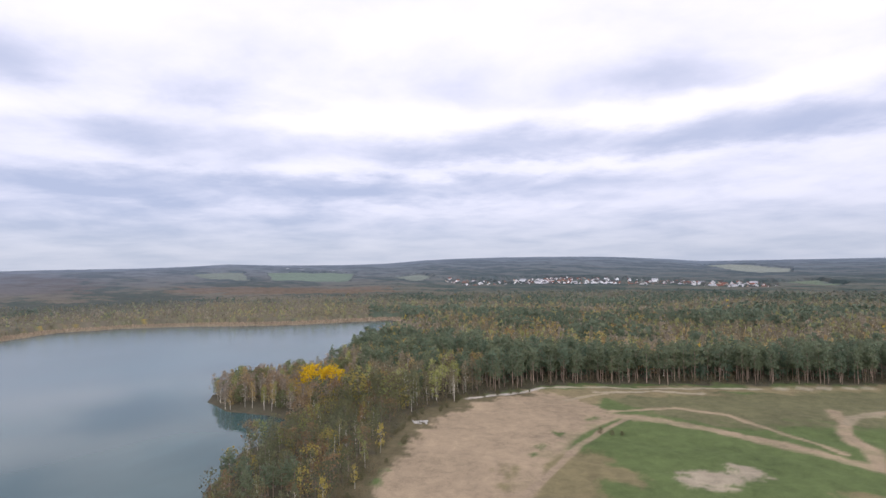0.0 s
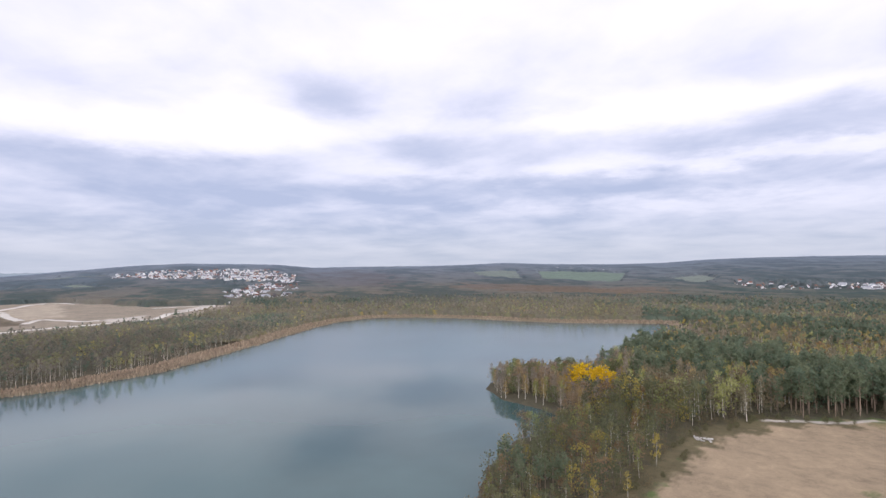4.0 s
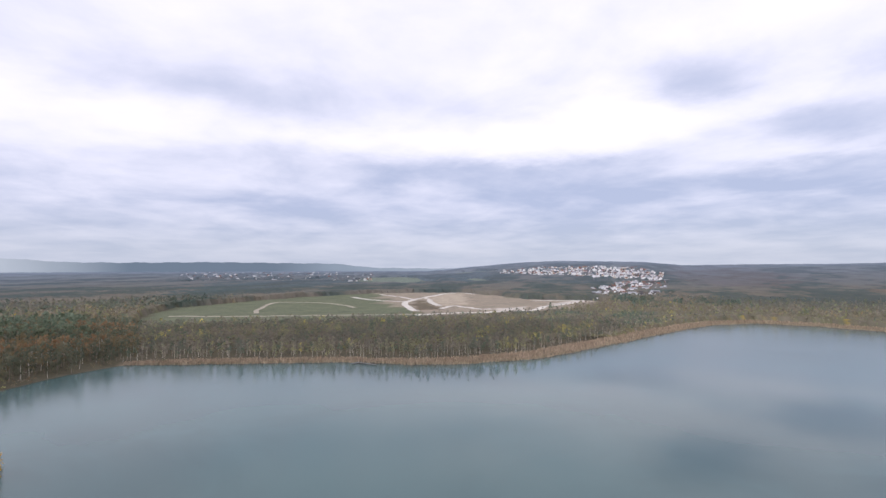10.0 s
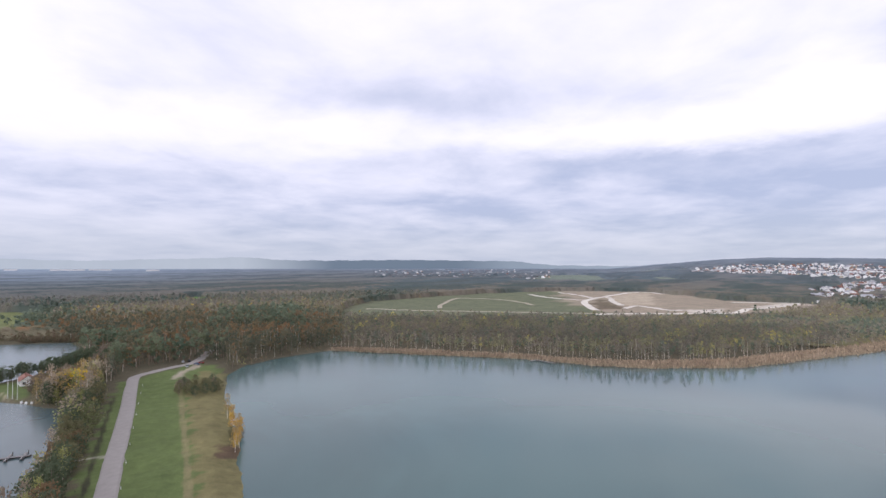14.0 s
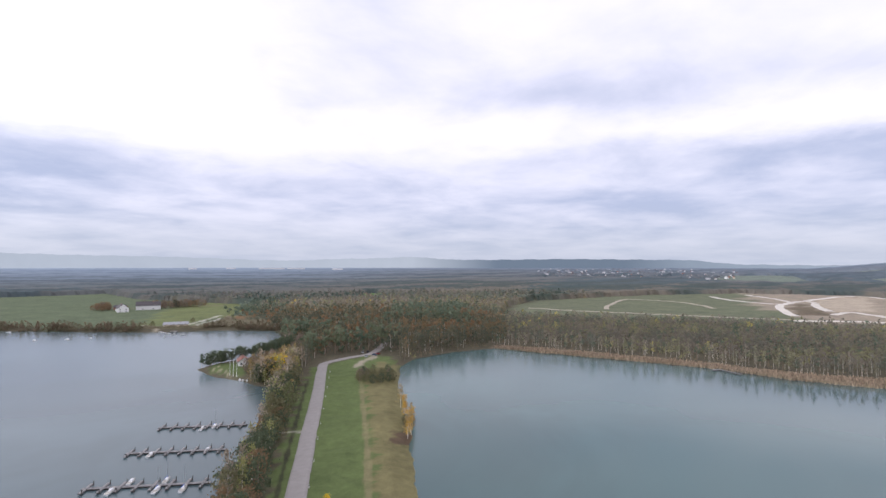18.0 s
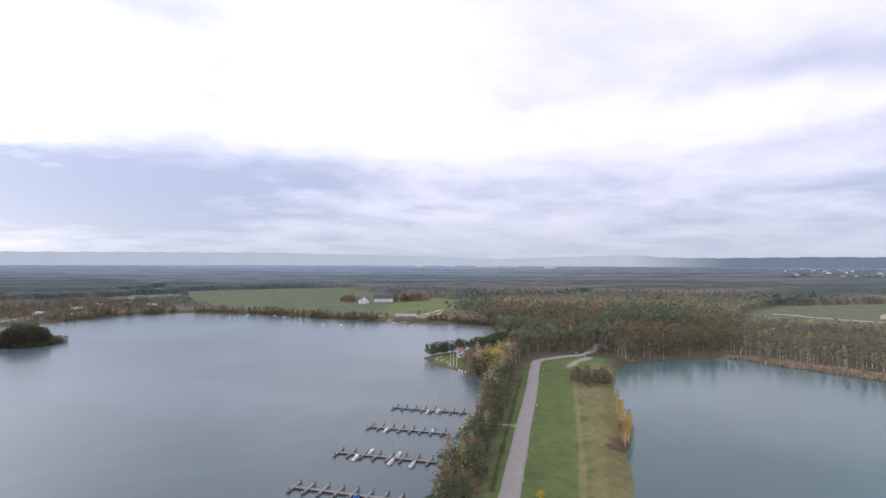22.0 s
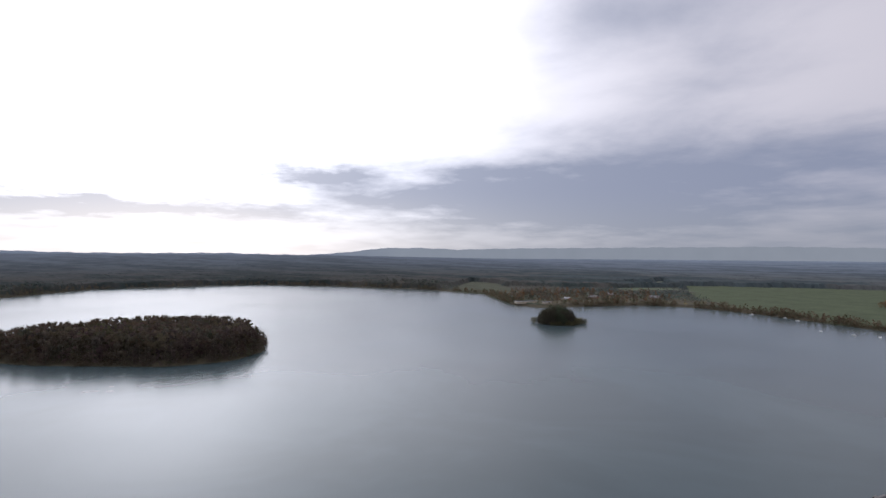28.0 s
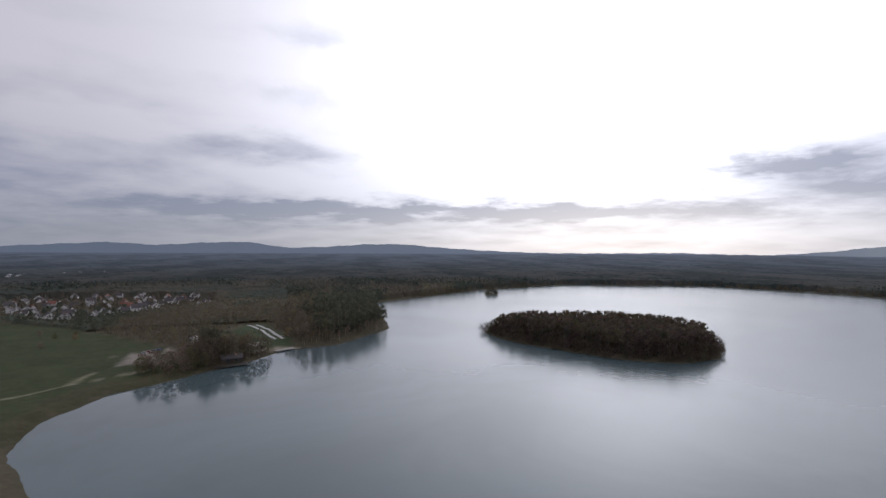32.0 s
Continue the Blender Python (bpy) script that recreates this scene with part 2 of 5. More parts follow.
# ---- the plan: lakes, fields, terrain ----
QUARRY_LAKE = [(-156, -43), (-205, -59), (-285, -89), (-347, -109), (-381, -108), (-416, -88), (-446, -55), (-432, -15), (-417, 30), (-394, 98), (-367, 135),
               (-353, 175), (-352, 235), (-372, 290), (-398, 365), (-430, 440), (-455, 510), (-470, 570), (-462, 635), (-405, 672), (-320, 684), (-253, 675),
               (-187, 678), (-124, 700), (-70, 715), (-35, 660), (-45, 560), (-76, 475), (-70, 425), (-72, 375), (-85, 342), (-112, 326), (-134, 306),
               (-127, 286), (-108, 266), (-86, 258), (-70, 247), (-70, 228), (-80, 208), (-77, 185), (-70, 150), (-58, 80), (-62, 10), (-100, -20)]
BIG_LAKE = [(-115, -86), (-190, -120), (-242, -142), (-272, -160), (-284, -187), (-290, -209), (-308, -237), (-328, -237), (-368, -228), (-408, -234),
            (-446, -256), (-470, -268), (-505, -292), (-495, -353), (-470, -395), (-456, -460), (-443, -530), (-430, -610), (-390, -698), (-340, -725),
            (-260, -714), (-180, -695), (-157, -735), (-150, -800), (-145, -935), (-43, -1058), (149, -1165), (333, -1212), (576, -1048), (611, -790),
            (580, -594), (560, -487), (470, -415), (395, -360), (362, -333), (345, -290), (326, -246), (338, -208), (314, -165), (311, -146), (297, -104),
            (293, -86), (265, -53), (232, -36), (160, -34), (60, -50), (-40, -70)]
WOOD_ISLAND = [(294, -378), (255, -356), (215, -345), (150, -339), (112, -352), (98, -388), (112, -445), (150, -476), (205, -478), (262, -440)]
ROUND_ISLAND = [(-138, -545), (-148, -524), (-166, -518), (-184, -530), (-180, -548), (-160, -556)]
TINY_ISLAND = [(522, -712), (540, -708), (552, -726), (538, -740), (522, -732)]
# height of the skyline, degrees, every 4 degrees of turn from -42
SKYLINE = (0.07, 0.08, 0.08, 0.08, 0.1, 0.41, 0.67, 0.8, 0.85, 0.87, 0.82, 0.71, 0.44, 0.36, 0.39, 0.46, 0.61, 0.43, 0.34, 0.33, 0.31, 0.24, 0.59, 0.65, 0.72, 0.55, 0.24, -0.05, -0.02, 0.04, 0.46, 0.49, 0.54, 0.57, 0.52, 0.48, 0.51, 0.81, 0.64, 0.55, 0.38, 0.4, 0.57, 0.69, 0.75, 0.8, 0.9, 0.9, 0.87, 0.85, 0.81, 0.77, 0.74, 0.65, 0.55, 0.71, 0.67, 0.17, -0.13, -0.06, 0.06, 0.02, -0.01, -0.0, 0.1, 0.28, 0.54, 0.89, 0.87, 0.58, 0.45, 1.03, 0.91, 0.63, 0.88, 0.64, 0.39, 0.39)


def inside(poly, x, y):
    hit = np.zeros(x.shape, bool)
    for (ax, ay), (bx, by) in zip(poly, poly[1:] + poly[:1]):
        if ay != by:
            hit ^= ((ay > y) != (by > y)) & (x < (bx - ax) * (y - ay) / (by - ay) + ax)
    return hit


def reach(poly, x, y, closed=True):
    """Distance to the outline; inside an area it is negative."""
    d = np.full(x.shape, 1e9)
    for (ax, ay), (bx, by) in zip(poly, poly[1:] + poly[:1] if closed else poly[1:]):
        ex, ey = bx - ax, by - ay
        t = np.clip(((x - ax) * ex + (y - ay) * ey) / (ex * ex + ey * ey), 0, 1)
        d = np.minimum(d, (x - ax - t * ex) ** 2 + (y - ay - t * ey) ** 2)
    d = np.sqrt(d)
    return np.where(inside(poly, x, y), -d, d) if closed else d


def smooth(lo, hi, v):
    t = np.clip((v - lo) / (hi - lo), 0, 1)
    return t * t * (3 - 2 * t)


PH = np.random.RandomState(5).uniform(0, 6.28, (4, 12))


def waves(x, y, size, k=0):
    """Cheap smooth noise from -1 to 1 over the plan."""
    v, amp, tot, f = np.zeros_like(x, float), 1.0, 0.0, 6.28 / size
    for i in range(5):
        p = PH[(k + i) % 4]
        a, b = p[0] + k + i * 1.3, p[1] * 2 + k * 0.7 + i
        v = v + amp * np.sin(f * (x * np.cos(a) + y * np.sin(a)) + p[2] + 1.3 * np.sin(f * 0.63 * (y * np.cos(b) - x * np.sin(b)) + p[3 + i]))
        tot += amp
        amp *= 0.62
        f *= 1.83
    return v / tot * 1.6


def shore(x, y):
    """Metres of land between a place and the nearest water (negative in the water)."""
    wob = 1.1 * waves(x, y, 61, 1) + 0.25 * waves(x, y, 17, 2)
    big = reach(BIG_LAKE, x, y)
    for isle in (WOOD_ISLAND, ROUND_ISLAND, TINY_ISLAND):
        big = np.maximum(big, -reach(isle, x, y))
    return np.minimum(reach(QUARRY_LAKE, x, y), big) + wob


def hills(x, y):
    r = np.hypot(x, y)
    turn = (np.degrees(np.arctan2(-x, y)) + 60) % 360 - 60
    sky = np.interp(turn, np.arange(-42, 267, 4), SKYLINE)
    sky = np.where(turn > 61, np.minimum(sky, np.interp(turn, [61, 68, 100, 170, 190, 262], [0.3, -0.35, -0.42, -0.42, -0.15, -0.15])), sky)
    top = 70 + 4600 * np.tan(np.radians(sky)) - 10
    rise = smooth(1300, 4600, r) ** 1.15
    drop = smooth(4600, 4950, r) * 25
    roll = smooth(700, 2200, r) * np.interp(turn, [70, 105], [4.5, 1.8]) * waves(x, y, 620, 3)
    return top * rise + roll * (1 - smooth(3500, 4500, r)) - drop


def level(x, y):
    """Height of the ground."""
    x, y = np.asarray(x, float), np.asarray(y, float)
    s = shore(x, y)
    bank = np.clip(s * 0.28, -2.5, 2.2)
    return np.where(s < 0, bank, bank + hills(x, y) + smooth(4, 30, s) * 0.35 * waves(x, y, 40, 2))


def flat_mesh(name, verts, faces, mat, tint=None, smooth_faces=False):
    """A mesh from number arrays: faces is (n, 3) or (n, 4)."""
    me = bpy.data.meshes.new(name)
    verts, faces = np.asarray(verts, np.float32), np.asarray(faces, np.int32)
    k = faces.shape[1]
    me.vertices.add(len(verts))
    me.vertices.foreach_set("co", verts.ravel())
    me.loops.add(faces.size)
    me.loops.foreach_set("vertex_index", faces.ravel())
    me.polygons.add(len(faces))
    me.polygons.foreach_set("loop_start", np.arange(0, faces.size, k, dtype=np.int32))
    me.polygons.foreach_set("use_smooth", np.full(len(faces), smooth_faces))
    if tint is not None:
        layer = me.attributes.new("tint", "FLOAT_COLOR", "POINT")
        layer.data.foreach_set("color", np.hstack([tint, np.ones((len(tint), 1))]).astype(np.float32).ravel())
    me.materials.append(mat)
    me.update(calc_edges=True)
    return me


# areas of ground: outline, colour, softness of the edge in metres
GRASS, DRY, SAND, PALE, SOIL = (0.110, 0.142, 0.052), (0.21, 0.175, 0.09), (0.348, 0.264, 0.170), (0.56, 0.50, 0.42), (0.12, 0.085, 0.055)
OLIVE, FLOOR, REED = (0.135, 0.145, 0.070), (0.105, 0.092, 0.060), (0.31, 0.235, 0.165)
NEAR_FIELD = [(-30, 140), (-25, 165), (-22, 205), (-15, 246), (12, 278), (55, 302), (85, 305), (140, 297), (240, 290), (420, 262), (420, 20), (100, 20), (20, 60)]
MEADOW = [(293, -84), (262, -48), (232, -30), (330, 40), (560, 20), (655, -60), (640, -100), (560, -130), (470, -142), (400, -150), (352, -146), (316, -140), (300, -106)]
QUARRY = [(-850, -90), (-1010, -60), (-1130, 60), (-1290, 200), (-1400, 420), (-1370, 640), (-1180, 660), (-1000, 640), (-900, 730), (-800, 720), (-660, 480), (-650, 280), (-670, 100), (-690, -80)]
FARM = [(-470, -820), (-640, -1180), (-850, -1120), (-1010, -1010), (-870, -800), (-830, -640), (-790, -470), (-650, -425), (-560, -395), (-505, -385), (-490, -420), (-465, -470), (-448, -560), (-440, -680)]
GLADE = [(-1068, -455), (-1200, -445), (-1095, -335), (-950, -350)]
HILL_FIELDS = [[(-1038, 3107), (-471, 2867), (-372, 2125), (-672, 2079)], [(-1339, 2775), (-1120, 3000), (-760, 2140), (-1116, 2419)], [(-266, 2392), (-115, 2743), (-35, 2243), (-105, 1983)],
               [(1021, 1614), (1113, 1603), (1034, 1357), (882, 1182), (883, 1354)], [(1525, 3247), (1732, 3165), (1651, 2512), (1340, 2053), (1237, 2263)], [(-1700, 1000), (-1960, 1080), (-2300, 1180), (-2180, 1010)],
               [(-111, -1128), (-180, -1366), (-232, -1269), (-215, -800), (-165, -770), (-113, -954)], [(-516, -1221), (-714, -1403), (-601, -1154), (-503, -1117)], [(-420, -980), (-560, -1000), (-600, -1120), (-440, -1080)],
               [(-2089, 478), (-2841, 768), (-2869, 1028), (-2114, 909), (-1950, 699)], [(-3123, 1343), (-2924, 1642), (-2576, 1482), (-2702, 1264)]]
SPIT_LAWN = [(-292, -190), (-297, -214), (-309, -230), (-322, -224), (-335, -222), (-330, -208), (-310, -200)]
BEACH = [(338, -178), (345, -172), (372, -190), (402, -200), (440, -218), (470, -250), (456, -262), (402, -244), (372, -234), (340, -220), (336, -200)]
AREAS = [
    (NEAR_FIELD, GRASS, 4),
    ([(135, 272), (194, 276), (240, 262), (200, 240), (165, 230), (136, 234), (100, 255), (85, 290)], OLIVE, 9),
    ([(84, 266), (110, 283), (300, 276), (300, 240), (190, 218), (135, 216), (100, 240)], (0.150, 0.142, 0.072), 9),
    ([(50, 292), (84, 296), (140, 290), (300, 284), (300, 276), (140, 277), (90, 272), (70, 262)], (0.24, 0.195, 0.105), 6),
    ([(-40, 140), (-25, 165), (-22, 205), (-15, 246), (12, 278), (48, 292), (70, 268), (78, 246), (62, 234), (46, 214), (33, 190), (22, 158), (10, 120)], SAND, 5),
    ([(-44, 140), (-29, 140), (-13, 205), (-5, 241), (20, 270), (44, 282), (40, 290), (8, 282), (-20, 246), (-28, 205), (-34, 165)], (0.135, 0.112, 0.062), 5),
    ([(24, 182), (42, 197), (58, 197), (60, 176), (46, 152), (22, 152)], DRY, 7),
    ([(73, 172), (98, 178), (101, 169), (84, 163), (74, 165)], (0.36, 0.30, 0.21), 4),
    ([(118, 158), (135, 156), (128, 147), (112, 150)], DRY, 5),
    (MEADOW, (0.062, 0.074, 0.036), 5),
    ([(293, -84), (262, -48), (232, -30), (236, -22), (275, -40), (306, -78), (318, -110), (326, -140), (312, -146), (300, -106)], (0.080, 0.076, 0.042), 5),
    ([(386, -118), (388, -142), (345, -128), (355, -110)], (0.27, 0.24, 0.20), 4),
    ([(391, -147), (379, -158), (342, -137), (345, -130)], (0.25, 0.22, 0.18), 4),
    ([(-62, -4), (-110, -18), (-160, -43), (-285, -89), (-347, -109), (-374, -125), (-382, -142), (-320, -160), (-245, -130), (-140, -84), (-40, -50)], GRASS, 3),
    ([(-62, -2), (-110, -16), (-160, -41), (-285, -87), (-345, -109), (-352, -126), (-292, -113), (-180, -66), (-146, -53), (-60, -22)], (0.178, 0.158, 0.074), 3),
    ([(-200, -56), (-214, -60), (-208, -68), (-196, -64)], SOIL, 2),
    (SPIT_LAWN, GRASS, 3),
    ([(-385, -237), (-384, -208), (-350, -190), (-352, -205)], (0.10, 0.16, 0.05), 4),
    (BEACH, (0.065, 0.085, 0.042), 4),
    ([(338, -180), (342, -178), (342, -203), (336, -218), (333, -216), (337, -198)], (0.34, 0.29, 0.22), 2),
    ([(361, -191), (369, -201), (363, -207), (355, -198)], (0.42, 0.40, 0.34), 1.5),
    ([(371, -208), (376, -212), (373, -219), (368, -216)], (0.22, 0.25, 0.18), 1.5),
    (QUARRY, (0.140, 0.152, 0.092), 20),
    ([(-960, 300), (-1290, 390), (-1400, 420), (-1370, 640), (-1180, 660), (-1000, 640), (-900, 730), (-800, 720), (-700, 480), (-690, 290), (-760, 300)], (0.30, 0.25, 0.185), 22),
    ([(-880, 372), (-1080, 440), (-1280, 560), (-1280, 620), (-880, 436)], (0.42, 0.35, 0.26), 10),
    ([(-950, 348), (-1037, 405), (-818, 356), (-793, 305)], (0.15, 0.12, 0.08), 10),
    ([(-740, 470), (-800, 500), (-790, 430), (-735, 420)], PALE, 10),
    ([(-800, 588), (-840, 580), (-900, 700), (-870, 715)], PALE, 9),
    (FARM, (0.116, 0.142, 0.080), 15),
    ([(-650, -425), (-780, -470), (-830, -640), (-660, -560), (-520, -470), (-505, -410)], (0.150, 0.170, 0.070), 15),
    (GLADE, (0.13, 0.22, 0.065), 10),
] + [(p, c, 30) for p, c in zip(HILL_FIELDS, ((0.160, 0.205, 0.160), (0.18, 0.205, 0.175), (0.19, 0.215, 0.18), (0.15, 0.185, 0.125), (0.24, 0.26, 0.22), (0.20, 0.23, 0.19), (0.105, 0.113, 0.072), (0.22, 0.24, 0.18), (0.17, 0.20, 0.13), (0.17, 0.20, 0.16), (0.22, 0.25, 0.22)))]
# sandy tracks: line, colour, half width
TRACKS = [
    ([(22, 158), (30, 184), (45, 208), (60, 228), (76, 240), (92, 231), (108, 216), (126, 195), (141, 174), (160, 146), (200, 100)], SAND, 3.6),
    ([(22, 158), (34, 176), (50, 202), (66, 222), (78, 234)], (0.33, 0.25, 0.165), 1.5),
    ([(76, 246), (108, 252), (125, 238), (132, 214), (139, 188)], SAND, 1.7),
    ([(174, 242), (165, 222), (156, 210), (150, 190), (141, 174)], SAND, 3.0),
    ([(200, 238), (176, 232), (166, 222)], (0.32, 0.26, 0.17), 3.0),
    ([(54, 298), (82, 295), (134, 288), (230, 281), (330, 268)], (0.42, 0.36, 0.26), 1.6),
    ([(12, 276), (40, 287), (54, 297)], PALE, 1.6),
    ([(79, 283), (112, 285), (132, 277)], (0.45, 0.38, 0.27), 1.5),
    ([(60, 270), (84, 280), (79, 288)], (0.38, 0.31, 0.2), 1.2),
    ([(-146, -55), (-180, -68), (-235, -91), (-290, -114), (-315, -126)], (0.21, 0.185, 0.095), 1.1),
    ([(-139, -80.5), (-196, -106), (-286, -145.5)], (0.05, 0.048, 0.03), 0.8),
    ([(-196, -112), (-197, -108), (-199, -103)], (0.42, 0.38, 0.32), 0.8),
    ([(-335, -135), (-352, -137), (-368, -134), (-385, -142)], (0.36, 0.31, 0.24), 2.4),
    ([(-292, -200), (-300, -209), (-306, -222), (-318, -224)], (0.34, 0.30, 0.2), 0.9),
    ([(311, -47), (322, -78), (326, -107), (331, -118)], (0.27, 0.25, 0.17), 1.4),
    ([(322, -78), (334, -83), (343, -94)], (0.25, 0.23, 0.15), 1.6),
    ([(-500, -405), (-555, -420), (-620, -441)], (0.5, 0.47, 0.4), 2.4), ([(-505, -395), (-560, -408), (-615, -425)], (0.46, 0.43, 0.36), 2.0),
    ([(-474, -412), (-490, -430), (-500, -450)], (0.45, 0.4, 0.3), 2.0),
    ([(-690, -640), (-760, -560), (-790, -480), (-720, -430)], (0.2, 0.16, 0.10), 4),
]
# where reeds stand along the quarry lake
REED_SHORE = [(-446, -55), (-432, -15), (-417, 30), (-394, 98), (-367, 135), (-353, 175), (-352, 235), (-372, 290), (-398, 365), (-430, 440), (-455, 510), (-470, 570),
              (-462, 635), (-405, 672), (-320, 684), (-253, 675), (-187, 678), (-124, 700), (-70, 715)]


def reed_width(x, y):
    """How wide the reed bed is at a place on the shore."""
    a = np.degrees(np.arctan2(-x, y))
    return np.interp(a, [5, 15, 30, 38, 44, 50, 55, 62, 68, 74, 80, 92, 97], [16, 15, 9, 12, 16, 17, 16, 11, 8, 5, 6, 6, 2])


def paint(x, y):
    """Colour of the bare ground, with distance haze mixed in."""
    c = np.empty((len(x), 3))
    c[:] = FLOOR
    # bluish haze painted into the ground colour from 800 m out
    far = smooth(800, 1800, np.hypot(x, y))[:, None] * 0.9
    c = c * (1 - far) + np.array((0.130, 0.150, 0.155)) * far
    for line, colour, edge in AREAS + [(t[0], t[1], -t[2]) for t in TRACKS] + [(REED_SHORE, REED, 0)]:
        xs, ys = [p[0] for p in line], [p[1] for p in line]
        m = (x > min(xs) - 40) & (x < max(xs) + 40) & (y > min(ys) - 40) & (y < max(ys) + 40)
        if edge > 0:
            d = reach(line, x[m], y[m]) + edge * (0.8 * waves(x[m], y[m], edge * 5, 1) + 0.3 * waves(x[m], y[m], edge * 1.9, 2))
            w = 1 - smooth(-edge * 0.5, edge * 0.5, d)
        elif edge < 0:
            d = reach(line, x[m], y[m], False) * (1 + 0.3 * waves(x[m], y[m], 31, 3))
            w = (1 - smooth(-edge * 0.6, -edge * 1.35, d)) * (0.85 + 0.15 * waves(x[m], y[m], 23, 1))
        else:
            w = 1 - smooth(0, 4, reach(line, x[m], y[m], False) - reed_width(x[m], y[m]))
        w = np.clip(w, 0, 1)[:, None]
        c[m] = c[m] * (1 - w) + np.array(colour) * w
    return c


def make_ground():
    turns = np.radians(np.concatenate([np.arange(-46, 12, 0.22), np.arange(12, 100, 0.5), np.arange(100, 132, 0.22), np.arange(132, 266, 0.5), np.arange(266, 314, 2.0)]))
    rad = np.concatenate([[0.0, 40, 80, 110], np.arange(130, 330, 1.7), 330 * (4950 / 330) ** (np.arange(161) / 160)])
    a, r = np.meshgrid(turns, rad)
    x, y = (-np.sin(a) * r).ravel(), (np.cos(a) * r).ravel()
    z = level(x, y)
    n, k = len(turns), len(rad)
    i, j = np.meshgrid(np.arange(n), np.arange(k - 1))
    i, j = i.ravel(), j.ravel()
    faces = np.stack([j * n + i, j * n + (i + 1) % n, (j + 1) * n + (i + 1) % n, (j + 1) * n + i], 1)
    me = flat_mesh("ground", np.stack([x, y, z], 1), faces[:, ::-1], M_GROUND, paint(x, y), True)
    tagged(new("ground", me), "gently rolling ground with meadows, bare sand and forest floor", "ground", kind="structure")


def make_water(name, poly, mat, label):
    bm = bmesh.new()
    cx, cy = sum(p[0] for p in poly) / len(poly), sum(p[1] for p in poly) / len(poly)
    vs = [bm.verts.new((px + (px - cx) * 0.03, py + (py - cy) * 0.03, 0)) for px, py in poly]
    bmesh.ops.triangulate(bm, faces=[bm.faces.new(vs)])
    bmesh.ops.recalc_face_normals(bm, faces=bm.faces)
    if sum(f.normal.z for f in bm.faces) < 0:
        bmesh.ops.reverse_faces(bm, faces=bm.faces)
    me = bpy.data.meshes.new(name)
    bm.to_mesh(me)
    me.materials.append(mat)
    tagged(new(name, me), label, "water", kind="structure")


def grown(poly, by):
    """The outline moved outwards."""
    area = sum(ax * by_ - bx * ay for (ax, ay), (bx, by_) in zip(poly, poly[1:] + poly[:1]))
    s, out = (1 if area > 0 else -1), []
    for (ax, ay), (bx, by_), (cx, cy) in zip(poly[-1:] + poly[:-1], poly, poly[1:] + poly[:1]):
        n1, n2 = Vector((by_ - ay, ax - bx)).normalized(), Vector((cy - by_, bx - cx)).normalized()
        v = (n1 + n2).normalized() * s * by
        out.append((bx + v.x, by_ + v.y))
    return out


def make_far_hills():
    """Hazy ranges beyond the plain, on the skyline: an upright strip that glows, haze in its colour."""
    turns = np.arange(58, 267, 0.25)
    up = np.interp(turns, np.arange(-42, 267, 4), SKYLINE) + 0.025 * np.sin(turns * 2.3) + 0.015 * np.sin(turns * 7.1 + 1)
    up = np.where(turns < 63, up - (63 - turns) * 0.15, up)
    a, r = np.radians(turns), 4960.0
    lo, hi = 70 + r * math.tan(radians(-1.2)), 70 + r * np.tan(np.radians(up))
    v = np.concatenate([np.stack([-np.sin(a) * r, np.cos(a) * r, np.full(len(a), lo)], 1), np.stack([-np.sin(a) * r, np.cos(a) * r, hi], 1)])
    n = len(a)
    i = np.arange(n - 1)
    # haze tint by bearing, given off as glow rather than lit
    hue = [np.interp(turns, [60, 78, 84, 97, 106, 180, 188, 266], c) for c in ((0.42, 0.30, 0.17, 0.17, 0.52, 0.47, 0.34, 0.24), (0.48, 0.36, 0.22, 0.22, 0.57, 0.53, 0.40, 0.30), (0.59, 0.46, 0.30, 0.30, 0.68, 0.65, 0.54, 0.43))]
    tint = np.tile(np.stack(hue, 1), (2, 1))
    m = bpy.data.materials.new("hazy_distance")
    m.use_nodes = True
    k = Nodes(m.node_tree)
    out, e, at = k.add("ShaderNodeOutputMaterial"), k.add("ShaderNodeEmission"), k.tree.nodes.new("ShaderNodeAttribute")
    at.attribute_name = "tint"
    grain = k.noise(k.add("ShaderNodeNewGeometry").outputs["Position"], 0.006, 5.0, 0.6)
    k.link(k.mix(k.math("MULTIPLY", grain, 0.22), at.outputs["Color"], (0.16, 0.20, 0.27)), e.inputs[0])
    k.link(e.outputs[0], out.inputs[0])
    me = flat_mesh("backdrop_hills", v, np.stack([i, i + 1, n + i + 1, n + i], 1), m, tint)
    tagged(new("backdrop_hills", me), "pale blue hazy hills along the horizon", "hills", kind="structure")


make_far_hills()
make_ground()
make_water("water_quarry_lake", grown(QUARRY_LAKE, 5), M_TEAL, "calm teal water of a former quarry lake")
make_water("water_big_lake", grown(BIG_LAKE, 5), M_GREY, "calm grey water of a wide lake, softly rippled")

